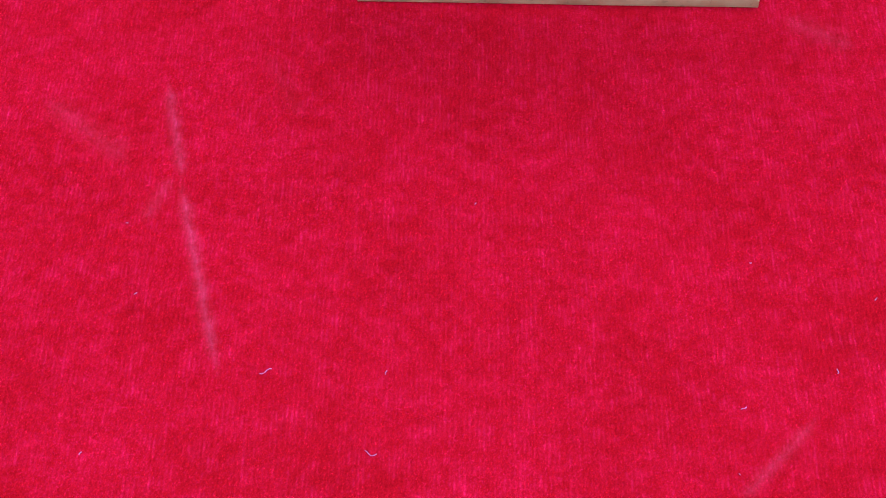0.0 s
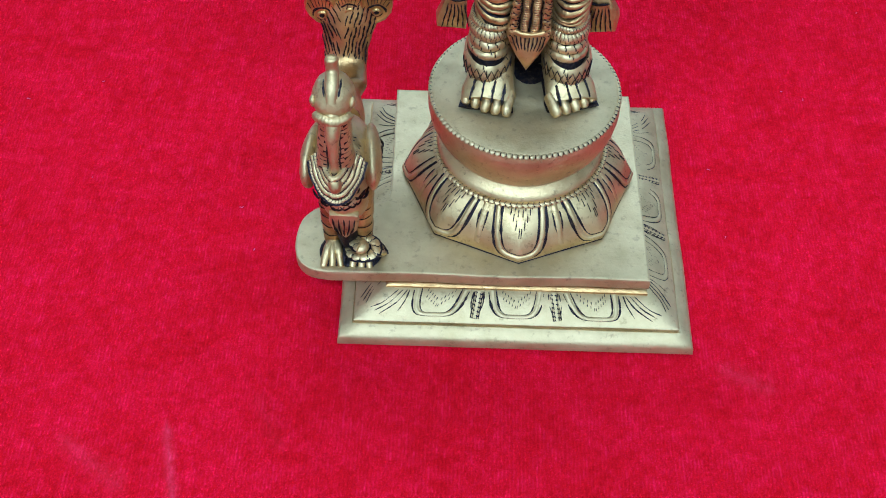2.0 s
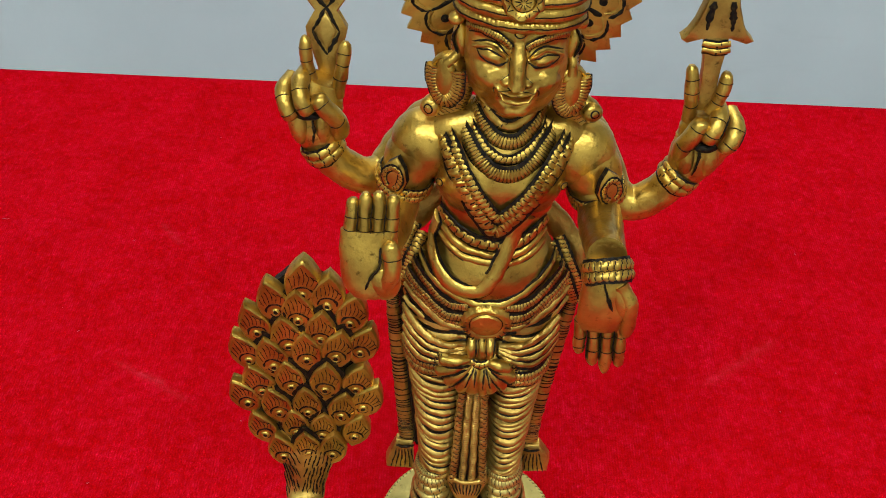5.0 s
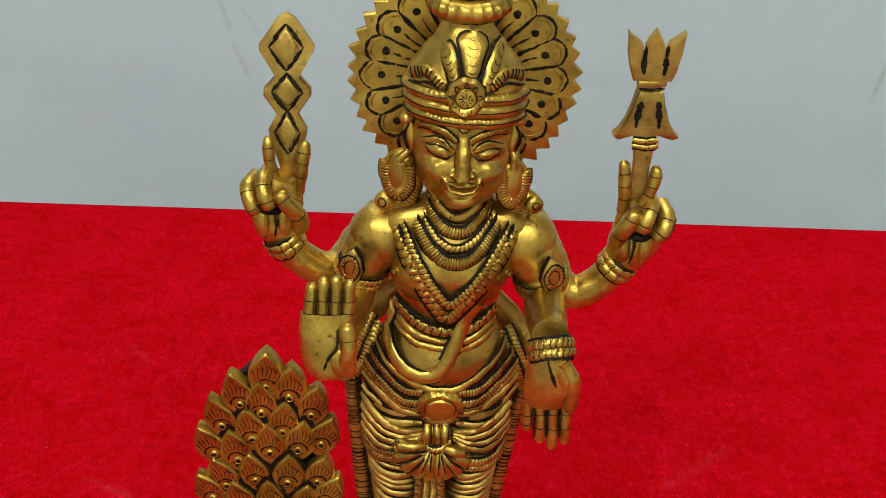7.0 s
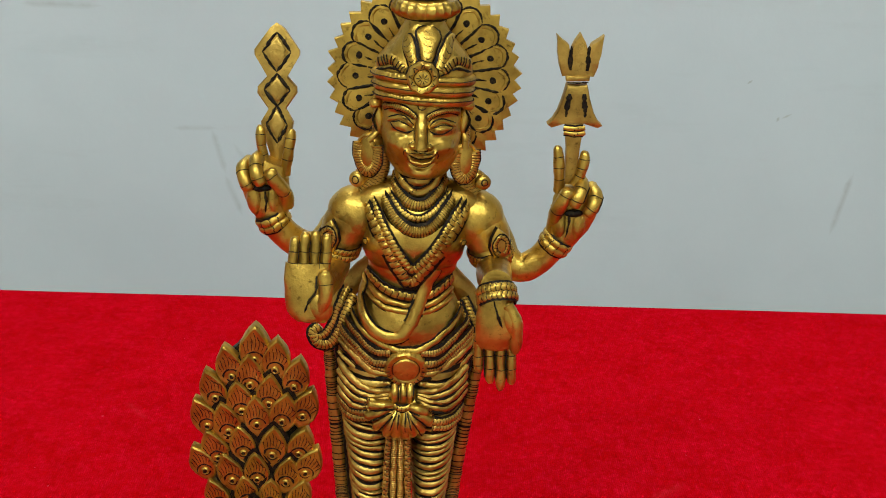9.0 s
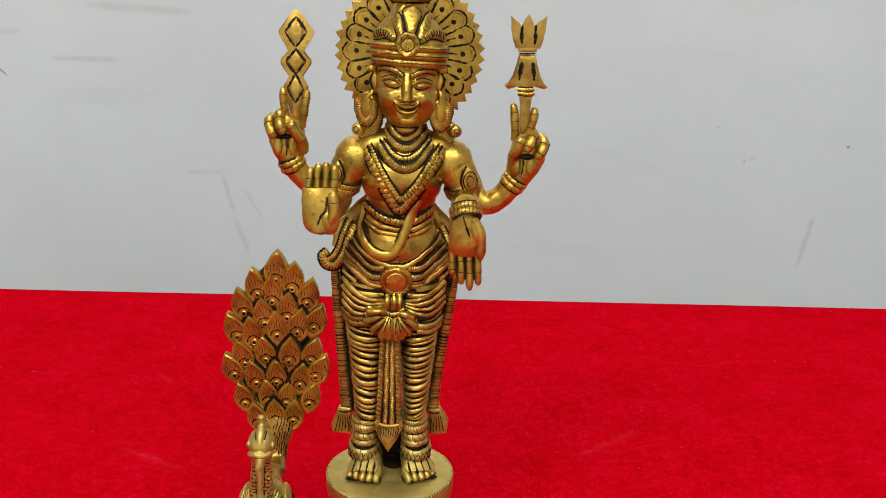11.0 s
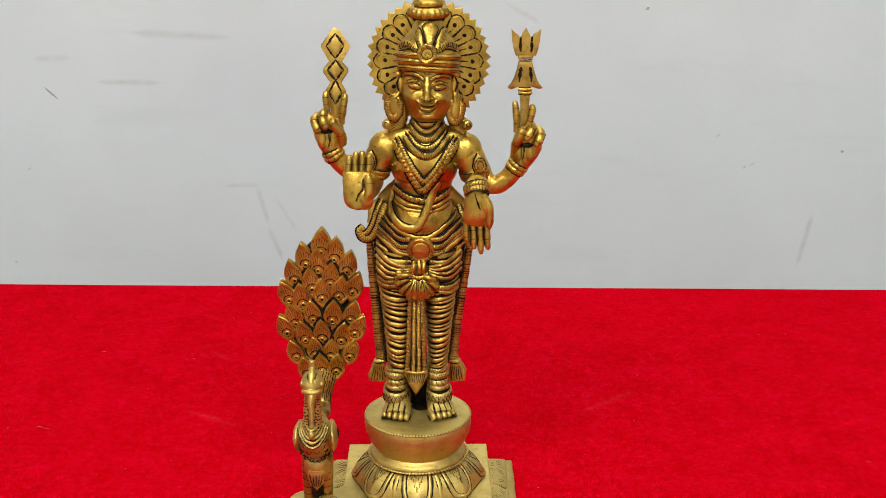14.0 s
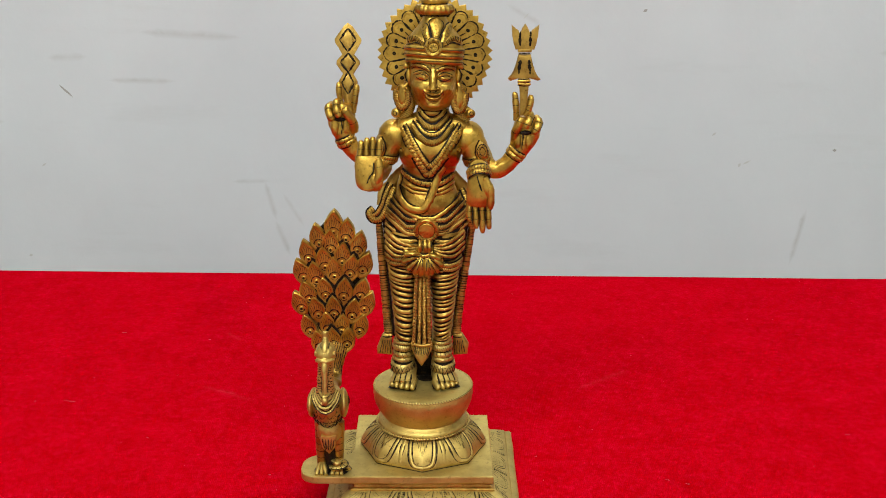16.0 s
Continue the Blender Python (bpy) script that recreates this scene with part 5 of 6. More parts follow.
    fist([(52.4, -3.4, 196.6), (54.4, -3.4, 202), (56.6, -3.2, 207.6), (56.4, -3.0, 212.6), (55.6, -3, 216.6)], (5.0, 6.8, 7.9, 7.0, 5.0),
         ([(62.2, -1.6, 215.4), (63.2, -6.4, 214.4), (62.2, -9.4, 211.6), (60.2, -9.4, 208.0)], [(58.4, -1.8, 218.0), (58.4, -7.0, 217.6), (57.0, -10.0, 214.8), (55.4, -9.8, 211.0)]),
         [(50.4, -5.0, 204), (50.6, -8.0, 208.8), (52.2, -9.8, 213.3), (54.4, -9.6, 217.6)], (56.0, -8.6, 208.6), [(54.0, -8.8, 209.2), (54.8, -9.0, 205.4), (53.8, -8.4, 199.8)])
    bracelet(c, (-42.8, -6.8, 203.6), (-0.42, -0.1, 0.85), 5.0, 2, 2.8, 1.4)
    bracelet(c, (51.4, -3.2, 196.2), (0.55, -0.1, 0.8), 5.0, 2, 2.8, 1.4)
    finger(c, [(-44.8, -6.6, 221.5), (-46.0, -7.2, 229), (-46.4, -6.6, 235.6)], 1.65, joints=(0.3, 0.55, 0.8))
    finger(c, [(-38.8, -6.4, 219), (-37.2, -7.2, 228), (-36.3, -6.6, 234.4)], 1.8, joints=(0.3, 0.55, 0.8))
    finger(c, [(51.2, -5.2, 215), (50.6, -6.2, 223), (49.8, -5.6, 230.6)], 1.85, joints=(0.3, 0.55, 0.8))
    finger(c, [(56.2, -5.4, 217.5), (58.2, -6.2, 223.2), (58.9, -5.6, 229.2)], 1.85, joints=(0.3, 0.55, 0.8))

    # sceptre of three lozenges
    o = [(0, 23.6), (2.4, 22.0), (7.2, 15.0), (7.1, 13.4), (3.0, 8.0), (3.0, 7.0), (6.4, 3.2), (6.3, 1.2), (2.8, -3.8), (2.8, -5.0), (5.2, -8.2), (4.9, -10.4), (2.4, -18.5), (1.8, -22.0)]
    m = facing(-41.6, 3.4, 242.6, -9)
    plate(c, o + [(-x, z) for x, z in reversed(o[1:])], m, 2.8, rings=((1, 0), (0.93, 0.5), (0.6, 0.6), (0.2, 0.6)), dome=0.8, mat=DULL)
    mt = np.array(m)
    for mid, hw, hh in ((14.4, 4.6, 6.4), (2.2, 4.2, 5.2), (-9.0, 3.4, 6.2)):
        loop = np.array([(0, mid + hh, 3.45), (hw, mid, 3.45), (0, mid - hh, 3.45), (-hw, mid, 3.45)])
        for k in range(4):
            q = np.linspace(loop[k], loop[(k + 1) % 4], 9)
            scratch(c, q @ mt[:3, :3].T + mt[:3, 3], np.interp(np.linspace(0, 1, 9), [0, 0.5, 1], [0.4, 0.65, 0.4]), 0.3, mt[:3, 2])
        inner = [(0, hh * 0.8), (hw * 0.8, 0), (0, -hh * 0.8), (-hw * 0.8, 0)]
        plate(c, inner, m @ pose(0, mid, 2.6), 0.9, dome=0.3, mat=DULL)

    # trident head
    tx, ty, tz = 54.8, -2.0, 241.4
    m = facing(tx, ty, tz, 0)
    stem = [(3.0, -1.5), (2.7, -6), (2.2, -12), (2.0, -24)]
    plate(c, stem + [(-x, z) for x, z in reversed(stem)], m, 3.0, dome=0.6, mat=DULL)
    for k in range(2):
        rope(c, [(tx - 3.4, ty - 3.4, tz - 4.6 - k * 1.7), (tx, ty - 4.2, tz - 4.9 - k * 1.7), (tx + 3.4, ty - 3.4, tz - 4.6 - k * 1.7)], 0.8, 6, depth=0.05)

    def both(half):
        return half + [(-x, z) for x, z in reversed(half) if x]

    solid = ((1, 0), (0.94, 0.6), (0.6, 0.7), (0.2, 0.7))
    plate(c, both([(0, 9.6), (3.2, 9.6), (4.4, 5.0), (5.8, 0.6), (7.2, -2.0), (8.9, -3.8), (7.4, -4.8), (3.2, -3.4), (0, -3.4)]), m, 3.2, rings=solid, dome=0.7, mat=DULL)
    plate(c, both([(0, 10.8), (3.7, 10.8), (3.9, 12.4), (0, 12.4)]), m, 3.8, dome=0.5, mat=DULL)
    plate(c, both([(0, 17.6), (6.5, 17.6), (6.2, 15.2), (5.0, 12.2), (0, 12.2)]), m, 3.2, rings=solid, dome=0.7, mat=DULL)
    plate(c, both([(0, 26.0), (1.6, 23.2), (2.5, 21.2), (2.4, 16.4), (0, 16.4)]), m, 3.3, rings=solid, dome=0.7, mat=DULL)
    for side in (-1, 1):
        plate(c, [(side * 2.9, 16.0), (side * 6.2, 16.0), (side * 6.9, 19.4), (side * 7.2, 22.6), (side * 7.5, 25.4), (side * 5.4, 23.6), (side * 3.6, 22.4), (side * 3.1, 20.5)], m, 3.2, rings=solid, dome=0.7, mat=DULL)
    front = ty - 3.85
    for x0, z0, x1, z1, w in ((-2.7, 14.2, -2.9, 22.0, 0.9), (2.7, 14.2, 2.9, 22.0, 0.9), (-2.4, 6.6, -3.1, -1.0, 1.05), (2.4, 6.6, 3.1, -1.0, 1.05)):
        scratch(c, [(tx + x0, front, tz + z0), (tx + (x0 + x1) / 2, front, tz + (z0 + z1) / 2), (tx + x1, front, tz + z1)], np.array((w, w, w * 0.5)), 0.3)
    scratch(c, [(tx - 3.4, front + 0.15, tz + 10.4), (tx, front - 0.25, tz + 10.3), (tx + 3.4, front + 0.15, tz + 10.4)], 0.3, 0.5)

    # necklaces
    def chain(half, top, low, r, pitch, vee, depth=0.25, twist=0.4, off=0.6, mid=4.8):
        u = np.linspace(-1, 1, 13)
        xz = [(mid + half * q + (4.8 - mid) * abs(q), low + (top - low) * (abs(q) ** vee)) for q in u]
        p, nrm = torso.over(xz, off, 100)
        rope(c, p, r, pitch, nrm, twist, depth, under=0.36)

    chain(7.4, 223.4, 216.4, 1.5, 6.0, 2.2, depth=0.04, off=0.4)
    chain(9.4, 221.4, 212.6, 1.95, 0.85, 2.2, off=0.6)
    chain(11.2, 219.6, 208.8, 1.35, 1.3, 2.2, off=0.8)
    chain(13.0, 218.6, 204.8, 2.05, 0.85, 2.2, off=0.8)
    chain(15.2, 217.4, 191.8, 1.6, 1.5, 1.3, off=2.2, mid=3.6)
    chain(17.2, 216.0, 187.0, 2.1, 2.5, 1.2, 0.34, 0.8, off=2.0, mid=2.9)
    p, nrm = torso.over([(4.7 - 9, 201.4), (4.7, 199.6), (4.7 + 9, 201.4)], 0.2, 20)
    scratch(c, p, 0.5, 0.3, nrm)
    for x in (-10.6, 18.4):
        p, nrm = torso.over([(x, 200), (x + 0.1, 199.9)], 2.2, 2)
        lathe(c, p[0], nrm[0], [(1.3, -0.6), (1.25, 0.3, DARK), (0.95, 0.35), (0.05, 0.6)], 14)

    # head
    hx, hy, hz = 5.3, -14.2, 240.4
    build_face(c, hx, hy, hz)
    for side, ex, ez in ((-1, -11.2, 231.4), (1, 19.2, 229.6)):
        # lock of hair, ear, hanging ring and scroll on the shoulder
        lock = spline([(hx + side * 11.5, hy + 6, 240), (hx + side * 12.6, hy + 6, 229), (hx + side * 14.4, hy + 6.5, 220), (hx + side * 17.0, hy + 7, 214)], 50)
        rope(c, lock, 3.8, 1.1, (0, -1, 0), twist=1.6, depth=0.06, under=0, n=14)
        ellipsoid(c, (hx + side * 13.2, hy + 1.5, hz - 0.2), (2.0, 3.0, 5.6), (0, side * 6, 0))
        scratch(c, spline([(hx + side * 13.9, hy - 1.2, hz + 4), (hx + side * 15.1, hy - 0.6, hz + 0.5), (hx + side * 13.9, hy - 1.2, hz - 3.4)], 10), 0.4, 0.5, (side * 0.6, -1, 0))
        ellipsoid(c, (hx + side * 14.4, hy - 0.2, hz + 5.4), (2.2, 2.2, 1.7), (0, side * 20, 0), 14, 10)
        way = unit((side * 0.45, -1, -0.05))
        e = np.array((ex, hy + 0.6, ez))
        lathe(c, e, way, [(4.2, -2.0), (4.1, 0.4), (3.5, 1.0), (2.9, 0.6, DARK), (2.5, 0.8), (1.9, 1.6), (1.1, 1.4, DARK), (0.8, 1.4), (0.05, 2.0)], 28)
        a = np.linspace(math.pi * 0.9, math.pi * 2.1, 40)
        side_way = unit(np.cross(way, (0, 0, 1)))
        q = e + np.outer(np.cos(a) * 3.3, side_way) + np.outer(np.sin(a) * 6.8 - 1.2, (0, 0, 1)) + way * 0.6
        rope(c, q, 2.1, 0.85, way, depth=0.18, under=0.12)
        ellipsoid(c, e + np.array((0, 0.1, -1.8)), (3.2, 2.3, 6.0), (0, 0, side * 28))
        sweep(c, spline([(hx + side * 13.4, hy + 0.6, hz - 3.5), ((hx + side * 13.6 + ex) / 2, hy - 0.4, hz - 5.4), (ex, hy - 0.6, ez + 2.0)], 10), 1.2, 1.1)
        lathe(c, (hx + side * 20.4, -11.5, 219.6), (side * 0.3, -1, 0.1), [(2.6, -3.0), (2.6, 0.4), (2.0, 1.2), (1.3, 1.3, DARK), (0.9, 1.4), (0.05, 1.5)], 18)
        sweep(c, spline([(hx + side * 12, -6, 222), (hx + side * 16.0, -8, 222), (hx + side * 19.6, -9.5, 220)], 10), 2.4, 2.4)
    ellipsoid(c, (hx, hy + 9, hz - 2), (12.5, 8, 14))
    # turban bands, tipped up at the brow
    cx = 5.7
    a = np.linspace(0, 2 * math.pi, 120)

    def band(z, rx, ry, r, pitch, tall=0.62, depth=0.14):
        x = cx + rx * np.cos(a)
        rope(c, np.stack([x, hy + 0.8 + ry * np.sin(a), z - 1.4 * np.sin(a) - 0.06 * (x - cx)], 1), r, pitch, (0, 0.05, 1), twist=1.2, depth=depth, flat=tall, under=0.25, n=14, closed=True, ink=2.0)

    band(248.3, 14.2, 12.6, 1.4, 1.1, 1.15, 0.10)
    band(251.5, 14.7, 13.0, 1.45, 4.6, 1.2, 0.02)
    band(254.7, 14.9, 13.0, 1.4, 1.4, 1.15, 0.09)
    dome = Form([(246.5, cx, hy + 1, 12.6, 11.6), (249, cx, hy + 1, 14.0, 12.2), (255, cx, hy + 1, 14.9, 12.6), (258.6, cx, hy + 1, 15.0, 12.2), (261.4, cx, hy + 1.2, 13.4, 11.4), (264.6, cx, hy + 1.6, 10.8, 10.2), (268.0, cx, hy + 2.0, 8.0, 8.2), (271.5, cx, hy + 2.4, 6.2, 6.2), (276, cx, hy + 2.8, 5.6, 5.6), (282, cx, hy + 3, 5.4, 5.4)])
    dome.skin(c, 56, 0.6)
    # three scaled leaves and hatched flaps on the front of the turban
    for foot, top, w0, w1 in (((6.5, 260.0), (6.9, 271.0), 1.0, 3.7), ((3.0, 259.6), (0.7, 268.0), 1.3, 2.2), ((9.9, 259.4), (13.2, 267.8), 1.3, 2.2)):
        p, nrm = dome.over([foot, ((foot[0] + top[0]) / 2, (foot[1] + top[1]) / 2), top], 0.5, 26)
        grow = np.interp(np.linspace(0, 1, 26), [0, 0.8, 0.95, 1], [w0, w1, w1 * 0.8, w1 * 0.4])
        sweep(c, p, grow + 0.6, 0.6, nrm, 10, DARK)
        sweep(c, p + nrm * 0.5, grow, 0.9, nrm, 12)
        for i in range(3, 25, 4):
            across = unit(np.cross(nrm[i], p[i] - p[i - 2]))
            up = unit(p[i] - p[i - 2])
            s = np.linspace(-1, 1, 9)
            q = p[i] + np.outer(s * grow[i] * 0.75, across) + np.outer((s * s - 0.6) * grow[i] * 0.5, up) + np.outer(1.42 - 0.5 * s * s, nrm[i])
            scratch(c, q, 0.16, 0.2, nrm[i])
    for side in (-1, 1):
        p, nrm = dome.over([(cx + side * 5.6, 258.6), (cx + side * 9.4, 261.2), (cx + side * 13.6, 259.6)], 0.4, 24)
        sweep(c, p, 1.7, 0.8, nrm, 10)
        for k in range(9):
            i = 2 + int(k * 2.4)
            across = unit(np.cross(nrm[i], p[min(i + 1, 23)] - p[i - 1]))
            q = p[i] + np.outer(np.linspace(-1.5, 1.5, 6), across) + np.outer(0.85 - 0.2 * np.linspace(-1, 1, 6) ** 2, nrm[i])
            scratch(c, q, 0.2, 0.25, nrm[i])
        p, nrm = dome.over([(cx + side * 5.0, 257.4), (cx + side * 9.4, 259.0), (cx + side * 14.0, 257.4)], 0.6, 20)
        scratch(c, p, 0.45, 0.4, nrm)
    rx0, rz0 = 5.4, 257.0
    lathe(c, (rx0, -26.6, rz0), (0, -1, 0.08), [(5.3, -2.5, DARK), (5.2, -0.3, DARK), (4.9, 0.2), (4.8, 1.6), (4.2, 2.3), (3.3, 2.2), (2.7, 1.7, DARK), (2.5, 1.8), (2.2, 2.4), (1.2, 2.6), (0.05, 2.3)], 60, GOLD, lambda i, t: 1 + (0.035 * np.cos(t * 9) if 2 <= i <= 4 else 0))
    for k in range(9):
        q = k / 9 * 2 * math.pi
        scratch(c, [(rx0 + r * math.sin(q), -29.2, rz0 + 0.1 + r * math.cos(q)) for r in (0.5, 1.2, 1.8)], 0.14, 0.2)
        scratch(c, [(rx0 + r * math.sin(q + o), -28.9, rz0 + 0.1 + r * math.cos(q + o)) for r, o in ((3.0, -0.22), (4.1, 0.0), (3.0, 0.22))], 0.16, 0.3)
    # fluted ring and cap above
    lathe(c, (hx + 0.6, hy + 3, 0), (0, 0, 1), [(5.5, 271.5, DARK), (8.8, 273.0), (10.4, 274.6), (10.6, 276.2), (9.4, 277.8), (7.0, 278.4, DARK), (7.2, 278.8), (8.0, 280.0), (7.6, 281.6), (5.5, 283.0), (3.0, 286.0), (0.05, 287.0)], 72, GOLD, lambda i, t: 1 + (0.028 * np.sign(np.cos(t * 24)) if 1 <= i <= 4 else 0))
    build_halo(c, 5.9, 4.5, 249.8)
    sweep(c, spline([(hx, hy + 8, 245), (hx, 0, 247), (hx, 4, 248)], 8), 6.0)
    c.wobble(0.1)
    ob = link("deity_statue", c, METALS)
    ob.matrix_world = pose(-0.0004, 0.0036, 0, -1.26, 0.38)      # it leans back a little
    tagged(ob, "cast brass statue of a standing four-armed figure with a toothed halo", "statue")


build_statue()

# ---- brass peacock ----


def build_peacock():
    c = Cast()
    bx = -52.0
    rng = random.Random(7)

    def hand_tube(points, r0, r1, count=20, **more):
        p = spline(points, count)
        sweep(c, p, np.linspace(r0, r1, count), **more)

    # legs, claws and the small coiled snake
    for x in (bx - 4.6, bx + 4.2):
        hand_tube([(x, -35, 22.5), (x, -35.5, 34), (x + 0.3, -36, 52)], 3.0, 4.0, mat=DULL)
        for k in range(5):
            z = 31 + k * 4.1
            q = np.linspace(3.5, 5.9, 10)
            r = 3.05 + (z - 22) * 0.03
            scratch(c, np.stack([x + r * np.cos(q), -35.7 + r * np.sin(q), z - 0.8 * np.sin(q - 3.1)], 1), 0.13, 0.2, (0, -1, 0))
        for dx in (-2.6, 0.0, 2.6):
            hand_tube([(x, -37, 26), (x + dx * 0.7, -41, 25.2), (x + dx, -45, 22.8)], 1.7, 1.0)
            scratch(c, [(x + dx * 0.8 + 1.2, -38.5, 26.2), (x + dx * 0.9 + 1.2, -41.5, 25.2), (x + dx + 1.2, -44.5, 23)], 0.45, 0.5, (0, -0.4, 1))
    for x, w in ((bx - 4.6, 4.4), (bx + 0.2, 3.0), (bx + 5.0, 5.6)):
        ellipsoid(c, (x, -38.5, 22.6), (w, 6.4, 1.1), mat=DARK)
    coil = np.linspace(0, 10.5, 60)
    p = np.stack([bx + 5.0 + np.cos(coil) * (5.2 - coil * 0.25), -40.8 + np.sin(coil) * (4.2 - coil * 0.18), 24 + coil * 0.55], 1)
    rope(c, p, 1.7, 2.2, (0, 0, 1), depth=0.25, under=0.25)
    ellipsoid(c, (bx + 4.2, -41.5, 28.6), (2.3, 2.8, 1.7))
    # added dark filler paints the shade of the recess behind the shield
    ellipsoid(c, (bx, -37, 34), (3.4, 4.6, 12.0), mat=DARK)
    # feathered shield between the legs
    plate(c, [(-4.8, 7), (-5.0, 3), (-4.0, -2), (0, -6.5), (4.0, -2), (5.0, 3), (4.8, 7)], facing(bx, -42.6, 40.5, 6) @ Matrix.Diagonal((0.9, 0.9, 1, 1)), 0.6, dome=1.6)
    for k in range(5):
        u = (k - 2) * 1.7
        scratch(c, [(bx + u, -45.1 + abs(u) * 0.15, 45), (bx + u * 0.8, -45.6 + abs(u) * 0.15, 41.5), (bx + u * 0.5, -45.2 + abs(u) * 0.1, 38)], 0.26, 0.6)
    ellipsoid(c, (bx, -37, 47), (7.2, 7.5, 8.5))
    # body, wings and back
    ellipsoid(c, (bx, -37, 62.5), (9.2, 16.5, 11.0), (-14, 0, 0), 40, 28)
    for side in (-1, 1):
        ellipsoid(c, (bx + side * 8.2, -37, 63.5), (2.9, 12.5, 8.2), (-16, 0, side * 6), 30, 20)
        for k in range(6):
            y0, z0 = -46.5 + k * 2.7, 69.5 - k * 0.5
            q = spline([(bx + side * 9.6, y0, z0), (bx + side * 11.0, y0 + 2.0, z0 - 4.5), (bx + side * 10.4, y0 + 5, z0 - 9.5)], 9)
            scratch(c, q, 0.4, 0.35, (side, -0.2, 0))
    # breast feathers
    for row in range(4):
        for k in range(7 - row % 2):
            a = (k - 3 + 0.5 * (row % 2)) * 0.33
            if abs(a) > 0.7:
                continue
            x, z = bx + math.sin(a) * 9.4, 66 - row * 3.3
            y = -36 - math.cos(a) * (16.4 - 0.5 * row * row)
            s = np.linspace(-1, 1, 7)
            q = np.stack([x + s * 1.5 * math.cos(a), y - 0.4 + np.abs(s) * 0.2 + np.abs(s * math.sin(a)) * 0.3, z + s * s * 1.6], 1)
            scratch(c, q, 0.32, 0.35, (math.sin(a), -math.cos(a), 0))
    for row in range(5):
        for k in range(8):
            q = (k - 3.5) * 0.42 + 0.2 * (row % 2)
            z = 61 - row * 3.0
            r = math.sqrt(max(0.05, 1 - ((z - 63) / 12.6) ** 2))
            x, y = bx + math.sin(q) * 10.0 * r, -37 - math.cos(q) * 17.2 * r
            s = np.linspace(-1, 1, 7)
            scratch(c, np.stack([x + s * 1.5 * math.cos(q), y + s * 1.6 * math.sin(q), z + s * s * 1.5], 1), 0.17, 0.35, (math.sin(q), -math.cos(q), 0))
    # cord collar round the root of the neck
    a = np.linspace(0.42, math.pi - 0.42, 50)
    q = np.stack([bx + np.cos(a) * 7.8, -43 - np.sin(a) * 14.0, 79 - np.sin(a) * 12.5], 1)
    rope(c, q, 0.8, 0.9, (0, -0.6, 0.8), depth=0.2, under=0.5)
    # mane of nested feather rows on the breast
    for k in range(1, 5):
        q = np.stack([bx + np.cos(a) * (8.0 - k * 1.05), -43 - np.sin(a) * (14.2 + 0.1 * k), 79.5 - np.sin(a) * (12.5 - k * 2.3)], 1)
        rope(c, q, 0.95, 0.75, (0, -0.7, 0.7), twist=1.1, depth=0.2, under=0.12, ink=0.9)
    # neck with ribbed front
    neck = spline([(bx, -40, 66), (bx, -49.0, 72), (bx, -50.0, 80), (bx + 0.3, -49.0, 90), (bx + 0.5, -49, 98)], 70)
    wide = np.interp(np.linspace(0, 1, 70), [0, 0.25, 0.45, 0.8, 1], [8.0, 6.2, 4.9, 4.2, 4.3])
    s = np.arange(70)[:, None]
    ang = np.arange(20)[None, :] / 20 * 2 * math.pi
    ph = (s / 2.6 + np.abs(np.cos(ang)) * 0.9) % 1
    sweep(c, neck, wide, wide * 1.05, (0, -1, 0), 20, GOLD, 1 - 0.07 * (ph > 0.7), (ph > 0.72) & (np.abs(np.cos(ang)) > 0.3))
    for dx in (-1.7, 1.7):
        q = neck[14:60] + np.array((dx, 0, 0)) - np.outer(wide[14:60] * 0.98, (0, 1, 0)) * np.array((0, 1, 0.0))
        scratch(c, q, 0.24, 0.3)
    q = neck[12:62] - np.outer(wide[12:62] * 1.03, (0, 1, 0))
    sweep(c, q, 1.25, 0.8, (0, -1, 0), 8)
    ellipsoid(c, (bx + 0.1, -57.2, 73.5), (2.0, 2.2, 2.6), (-20, 0, 0))
    # head, beak, eyes, crest
    hx, hy, hz = bx + 0.5, -49.5, 98.6
    ellipsoid(c, (hx, hy, hz), (5.5, 6.6, 5.6), (25, 0, 0), 30, 20, RUBBED)
    q = spline([(hx, hy - 3.5, hz - 1.5), (hx, hy - 7.6, hz - 6.0), (hx, hy - 9.6, hz - 14.0)], 16)
    sweep(c, q, np.linspace(3.0, 1.0, 16), np.linspace(3.0, 0.9, 16), (0, -1, 0.5), 12, RUBBED)
    a = np.linspace(0, 2 * math.pi, 40)
    a = np.linspace(math.pi * 1.08, math.pi * 1.92, 24)
    rope(c, np.stack([hx + np.cos(a) * 4.4, hy - 3.2 + np.sin(a) * 4.2, np.full(24, hz - 2.2)], 1), 1.3, 1.0, (0, -1, 0.6), twist=0.2, depth=0.1, under=0, mat=RUBBED, ink=2.0)
    for side in (-1, 1):
        ellipsoid(c, (hx + side * 4.9, hy - 2.2, hz + 0.2), (1.0, 1.6, 1.6), mat=RUBBED)
        scratch(c, spline([(hx + side * 1.9, hy - 4.5, hz + 3.6), (hx + side * 2.1, hy - 1.5, hz + 4.9), (hx + side * 2.0, hy + 1.5, hz + 5.0)], 8), 0.35, 0.35, (0, -0.5, 1))
    q = spline([(hx, hy - 4.6, hz + 1.6), (hx, hy - 2.0, hz + 5.4), (hx, hy + 1.0, hz + 7.6), (hx, hy + 1.6, hz + 10.6)], 14)
    sweep(c, q, 1.75, 1.6, (0, -1, 0.3), 12, RUBBED)
    ellipsoid(c, q[-1], (1.75, 1.6, 1.0), n=12, m=8, mat=RUBBED)
